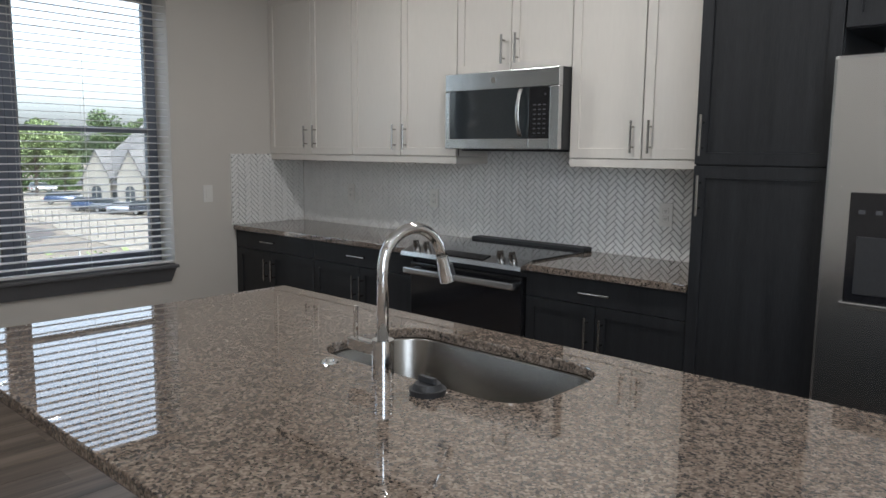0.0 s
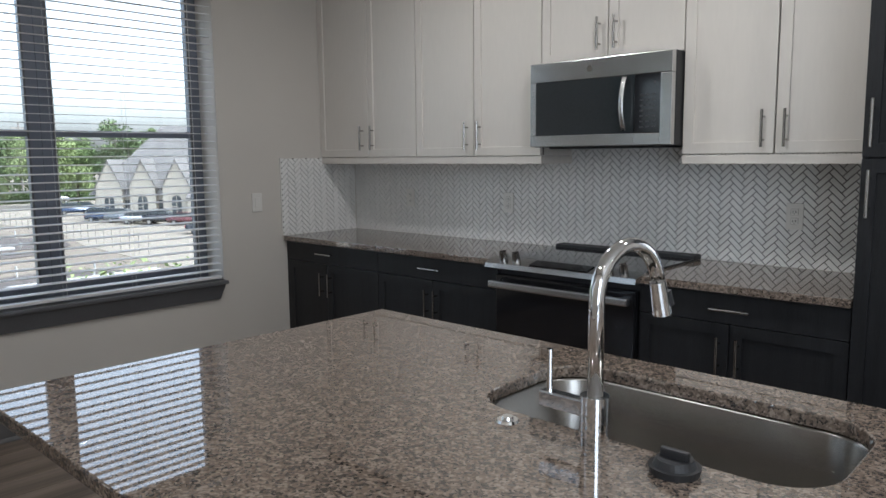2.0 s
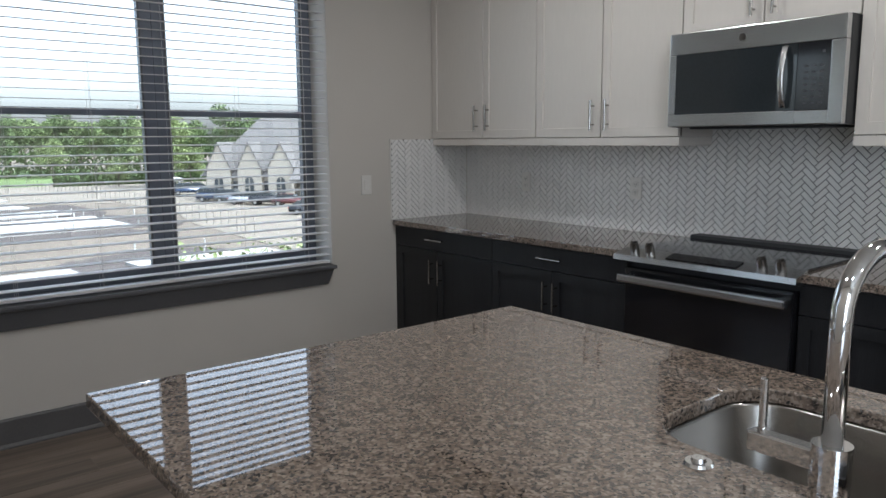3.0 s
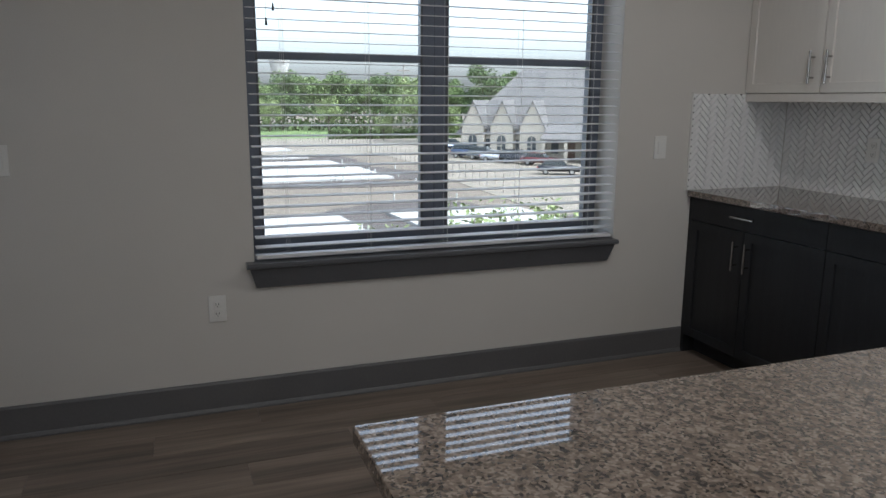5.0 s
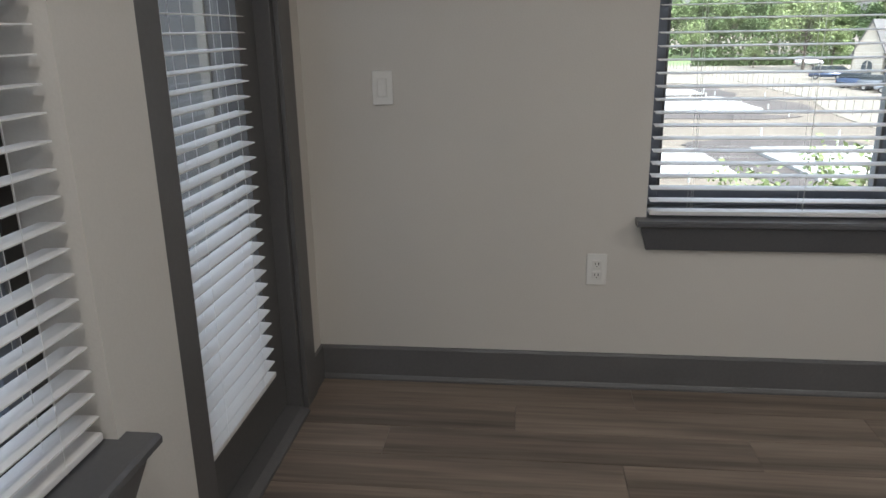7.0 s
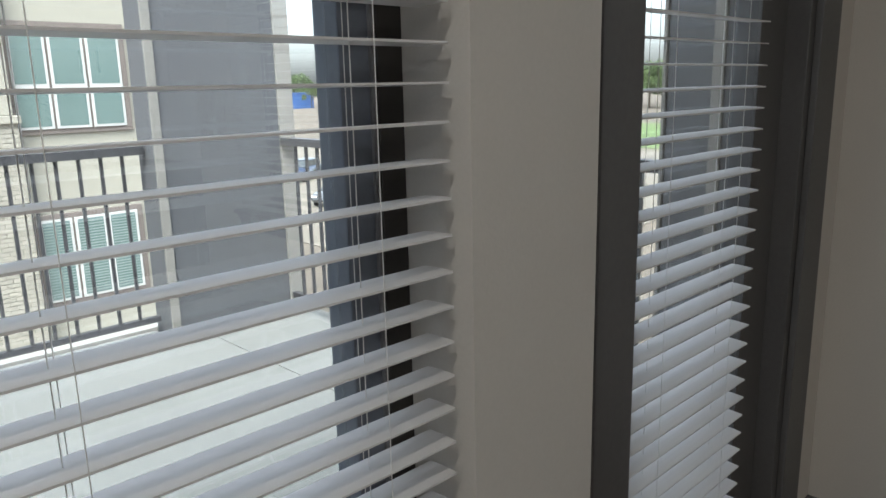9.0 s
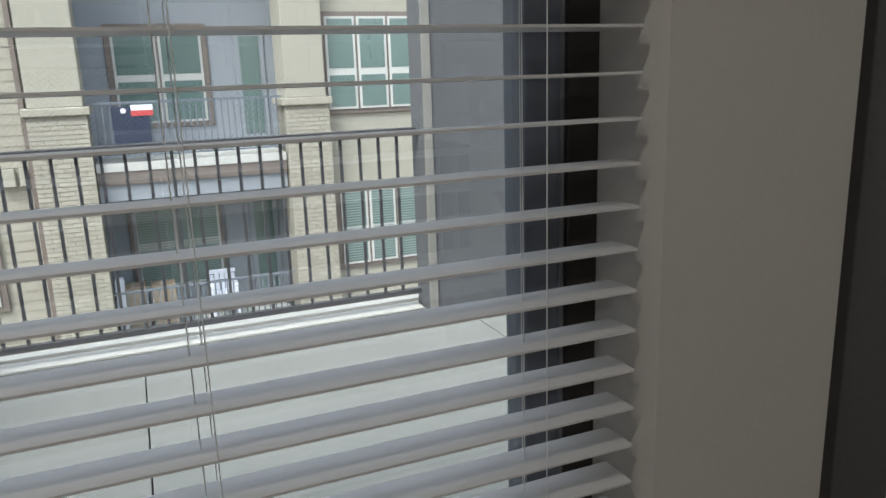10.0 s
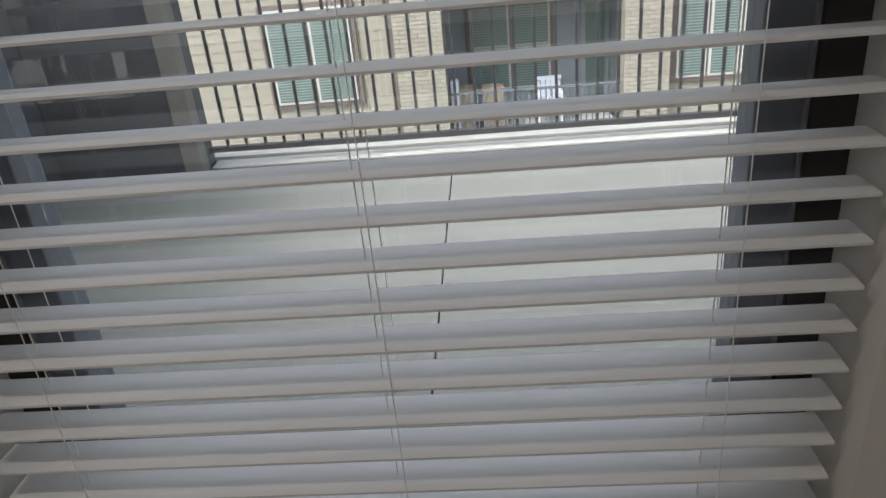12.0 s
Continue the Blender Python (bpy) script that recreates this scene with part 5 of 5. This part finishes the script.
for x in (CX - 0.22, CX + 0.22):
    part("armrest", box(x - 0.03, x + 0.03, CY - 0.25, CY + 0.22, CZ + 0.62, CZ + 0.65, 0.01), M_CLOTH, ch)
    for y in (CY - 0.22, CY + 0.22):
        part("leg", rod((x, y, CZ), (x, y, CZ + 0.62), 0.022, 6), M_CLOTH, ch)
for x, z in ((2.34, -2.19), (1.83, -2.21)):
    bx = thing("cardboard_box", (x, -17.6, CZ), "brown cardboard carton stacked on the lower balcony", "box")
    part("carton", box(x - 0.21, x + 0.21, -17.8, -17.4, CZ, z, 0.01), M_CARD, bx)
    part("tape", box(x - 0.03, x + 0.03, -17.802, -17.398, z - 0.01, z + 0.004), M_CREAMST, bx)
bg = thing("white_bundle", (2.56, -17.5, CZ), "white covered bundle standing on the lower balcony", "bundle")
part("cover", box(2.47, 2.64, -17.62, -17.38, CZ, -2.0, 0.06), M_CLOTH, bg)
cl = thing("draped_cloth", (1.9, FY_B + 0.14, 0.4), "navy, white and red cloth hung over the balcony rail", "cloth")
part("cloth", box(1.72, 2.30, FY_B + 0.115, FY_B + 0.135, 0.42, 1.02, 0.004), M_NAVY, cl)
part("stripe", box(1.66, 2.00, FY_B + 0.137, FY_B + 0.142, 0.86, 0.95), M_RED, cl)
part("stripe", box(1.66, 2.00, FY_B + 0.137, FY_B + 0.142, 0.951, 1.04), M_CLOTH, cl)
part("star", rod((2.12, FY_B + 0.137, 0.95), (2.12, FY_B + 0.142, 0.95), 0.05, 5), M_CLOTH, cl)


# ---------- tiles and planks, piece by piece ----------
fl = solid("floor", box(-T, X_END + T, -4.5, T, -0.2, -0.006), M_SLOT, "brown wood-look plank floor", "floor", "structure")
PW, PL = 0.18, 1.22
pm = {}
rows_n = int(X_END / PW) + 1
for i in range(rows_n):
    x0 = i * PW + 0.0008
    x1 = min((i + 1) * PW - 0.0008, X_END)
    y = -4.19 - (i * 0.437) % PL
    while y < 0:
        a, b = max(y, -4.19), min(y + PL - 0.0012, 0)
        if b - a > 0.02 and x1 > x0:
            key = (round(b - a, 3), round(x1 - x0, 3))
            if key not in pm:
                pm[key] = mesh_of("plank", box(-key[1] / 2, key[1] / 2, -key[0] / 2, key[0] / 2, -0.006, 0, 0.0008), M_PLANK)
            o = new("plank", pm[key])
            o.parent = fl
            o.location = ((x0 + x1) / 2, (a + b) / 2, 0)
        y += PL


def clip(poly, a, b, c):
    """Keep the part of a polygon where a*x + b*y <= c."""
    out = []
    for i, p in enumerate(poly):
        q = poly[(i + 1) % len(poly)]
        fp, fq = a * p[0] + b * p[1] - c, a * q[0] + b * q[1] - c
        if fp <= 0:
            out.append(p)
        if fp * fq < 0:
            k = fp / (fp - fq)
            out.append((p[0] + k * (q[0] - p[0]), p[1] + k * (q[1] - p[1])))
    return out


TW, GAP = 0.0254, 0.0033


def tile_solid(poly, bm, put, depth=0.008):
    """A tile with a softened rim; put lays a plane point and a height into the world."""
    n = len(poly)
    cx, cy = sum(p[0] for p in poly) / n, sum(p[1] for p in poly) / n
    r = max(math.hypot(p[0] - cx, p[1] - cy) for p in poly)
    k = 1 - 0.0012 / max(r, 0.004)
    lo = [bm.verts.new(put(p, 0)) for p in poly]
    mi = [bm.verts.new(put(p, depth - 0.0012)) for p in poly]
    hi = [bm.verts.new(put((cx + (p[0] - cx) * k, cy + (p[1] - cy) * k), depth)) for p in poly]
    for a, b in ((lo, mi), (mi, hi)):
        for i in range(n):
            bm.faces.new((a[i], a[(i + 1) % n], b[(i + 1) % n], b[i]))
    bm.faces.new(hi)


def herringbone(w, h, near):
    """Whole tiles as (x, z, turn) and cut ones as polygons, over a field w wide and h high."""
    whole, cut = [], []
    s = TW * math.sqrt(0.5)
    g = GAP / 2 / TW
    def put(u, v):
        return ((u - v) * s, (u + v) * s)
    for i in range(-60, 120):
        for j in range(-80, 80):
            ou, ov = i + 3 * j, i - 3 * j
            for rect, turn in (((0, 0, 3, 1), 45), ((3, -2, 4, 1), 135)):
                a, b, c, d = ou + rect[0], ov + rect[1], ou + rect[2], ov + rect[3]
                mx, mz = put((a + c) / 2, (b + d) / 2)
                if mx < -0.06 or mx > w + 0.06 or mz < -0.06 or mz > h + 0.06:
                    continue
                poly = [put(a + g, b + g), put(c - g, b + g), put(c - g, d - g), put(a + g, d - g)]
                if all(0 <= p[0] <= w and 0 <= p[1] <= h for p in poly):
                    whole.append((mx, mz, turn))
                else:
                    q = poly
                    for e in ((-1, 0, 0), (1, 0, w), (0, -1, 0), (0, 1, h)):
                        if q:
                            q = clip(q, *e)
                    if len(q) > 2 and sum(q[k][0] * q[(k + 1) % len(q)][1] - q[(k + 1) % len(q)][0] * q[k][1] for k in range(len(q))) > 1.2e-4:
                        cut.append(q)
    return whole, cut


full = [(-1.5 * TW + GAP / 2, -TW / 2 + GAP / 2), (1.5 * TW - GAP / 2, -TW / 2 + GAP / 2), (1.5 * TW - GAP / 2, TW / 2 - GAP / 2), (-1.5 * TW + GAP / 2, TW / 2 - GAP / 2)]
tb = bmesh.new()
tile_solid(full, tb, lambda p, d: (p[0], -d, p[1]))
tile_me = mesh_of("tile", tb, M_TILE)


def backsplash(name, x0, z0, w, h, side, near, label):
    """Grey grout bed with herringbone tiles on it: on the kitchen wall, or on the window wall (side)."""
    bed = box(0.0, 0.004, -x0 - w, -x0, z0, z0 + h) if side else box(x0, x0 + w, -0.004, 0.0, z0, z0 + h)
    ob = solid(name, bed, M_GROUT, label, "backsplash", "structure")
    whole, cut = herringbone(w, h, near)
    rest = bmesh.new()
    def world_of(p, d):
        return (0.002 + d, -x0 - p[0], z0 + p[1]) if side else (x0 + p[0], -0.002 - d, z0 + p[1])
    n = 0
    for mx, mz, turn in whole:
        if near[0] <= x0 + mx <= near[1] and n < 300 and not side:
            o = new("tile", tile_me)
            o.parent = ob
            o.matrix_basis = pose(x0 + mx, -0.002 + random.uniform(-0.0004, 0.0004), z0 + mz, 0, -turn, 0)
            n += 1
        else:
            ca, sa = math.cos(radians(turn)), math.sin(radians(turn))
            tile_solid([(mx + p[0] * ca - p[1] * sa, mz + p[0] * sa + p[1] * ca) for p in full], rest, world_of)
    for q in cut:
        tile_solid(q, rest, world_of)
    o = new("tile_field", mesh_of("tile_field", rest, M_TILE))
    o.parent = ob
    o["kind"] = "stuff"


backsplash("backsplash_1", 0.012, 0.918, 3.428, 0.556, False, (2.35, 3.44), "white herringbone tile backsplash along the counter")
backsplash("backsplash_2", 0.012, 0.918, 0.636, 0.512, True, (9, 9), "white herringbone tiles on the window wall")
solid("tile_edge_trim", box(0, 0.011, -0.656, -0.649, 0.918, 1.434, 0.001), M_PLATE, "thin metal edge strip beside the tiles", "trim", "structure")
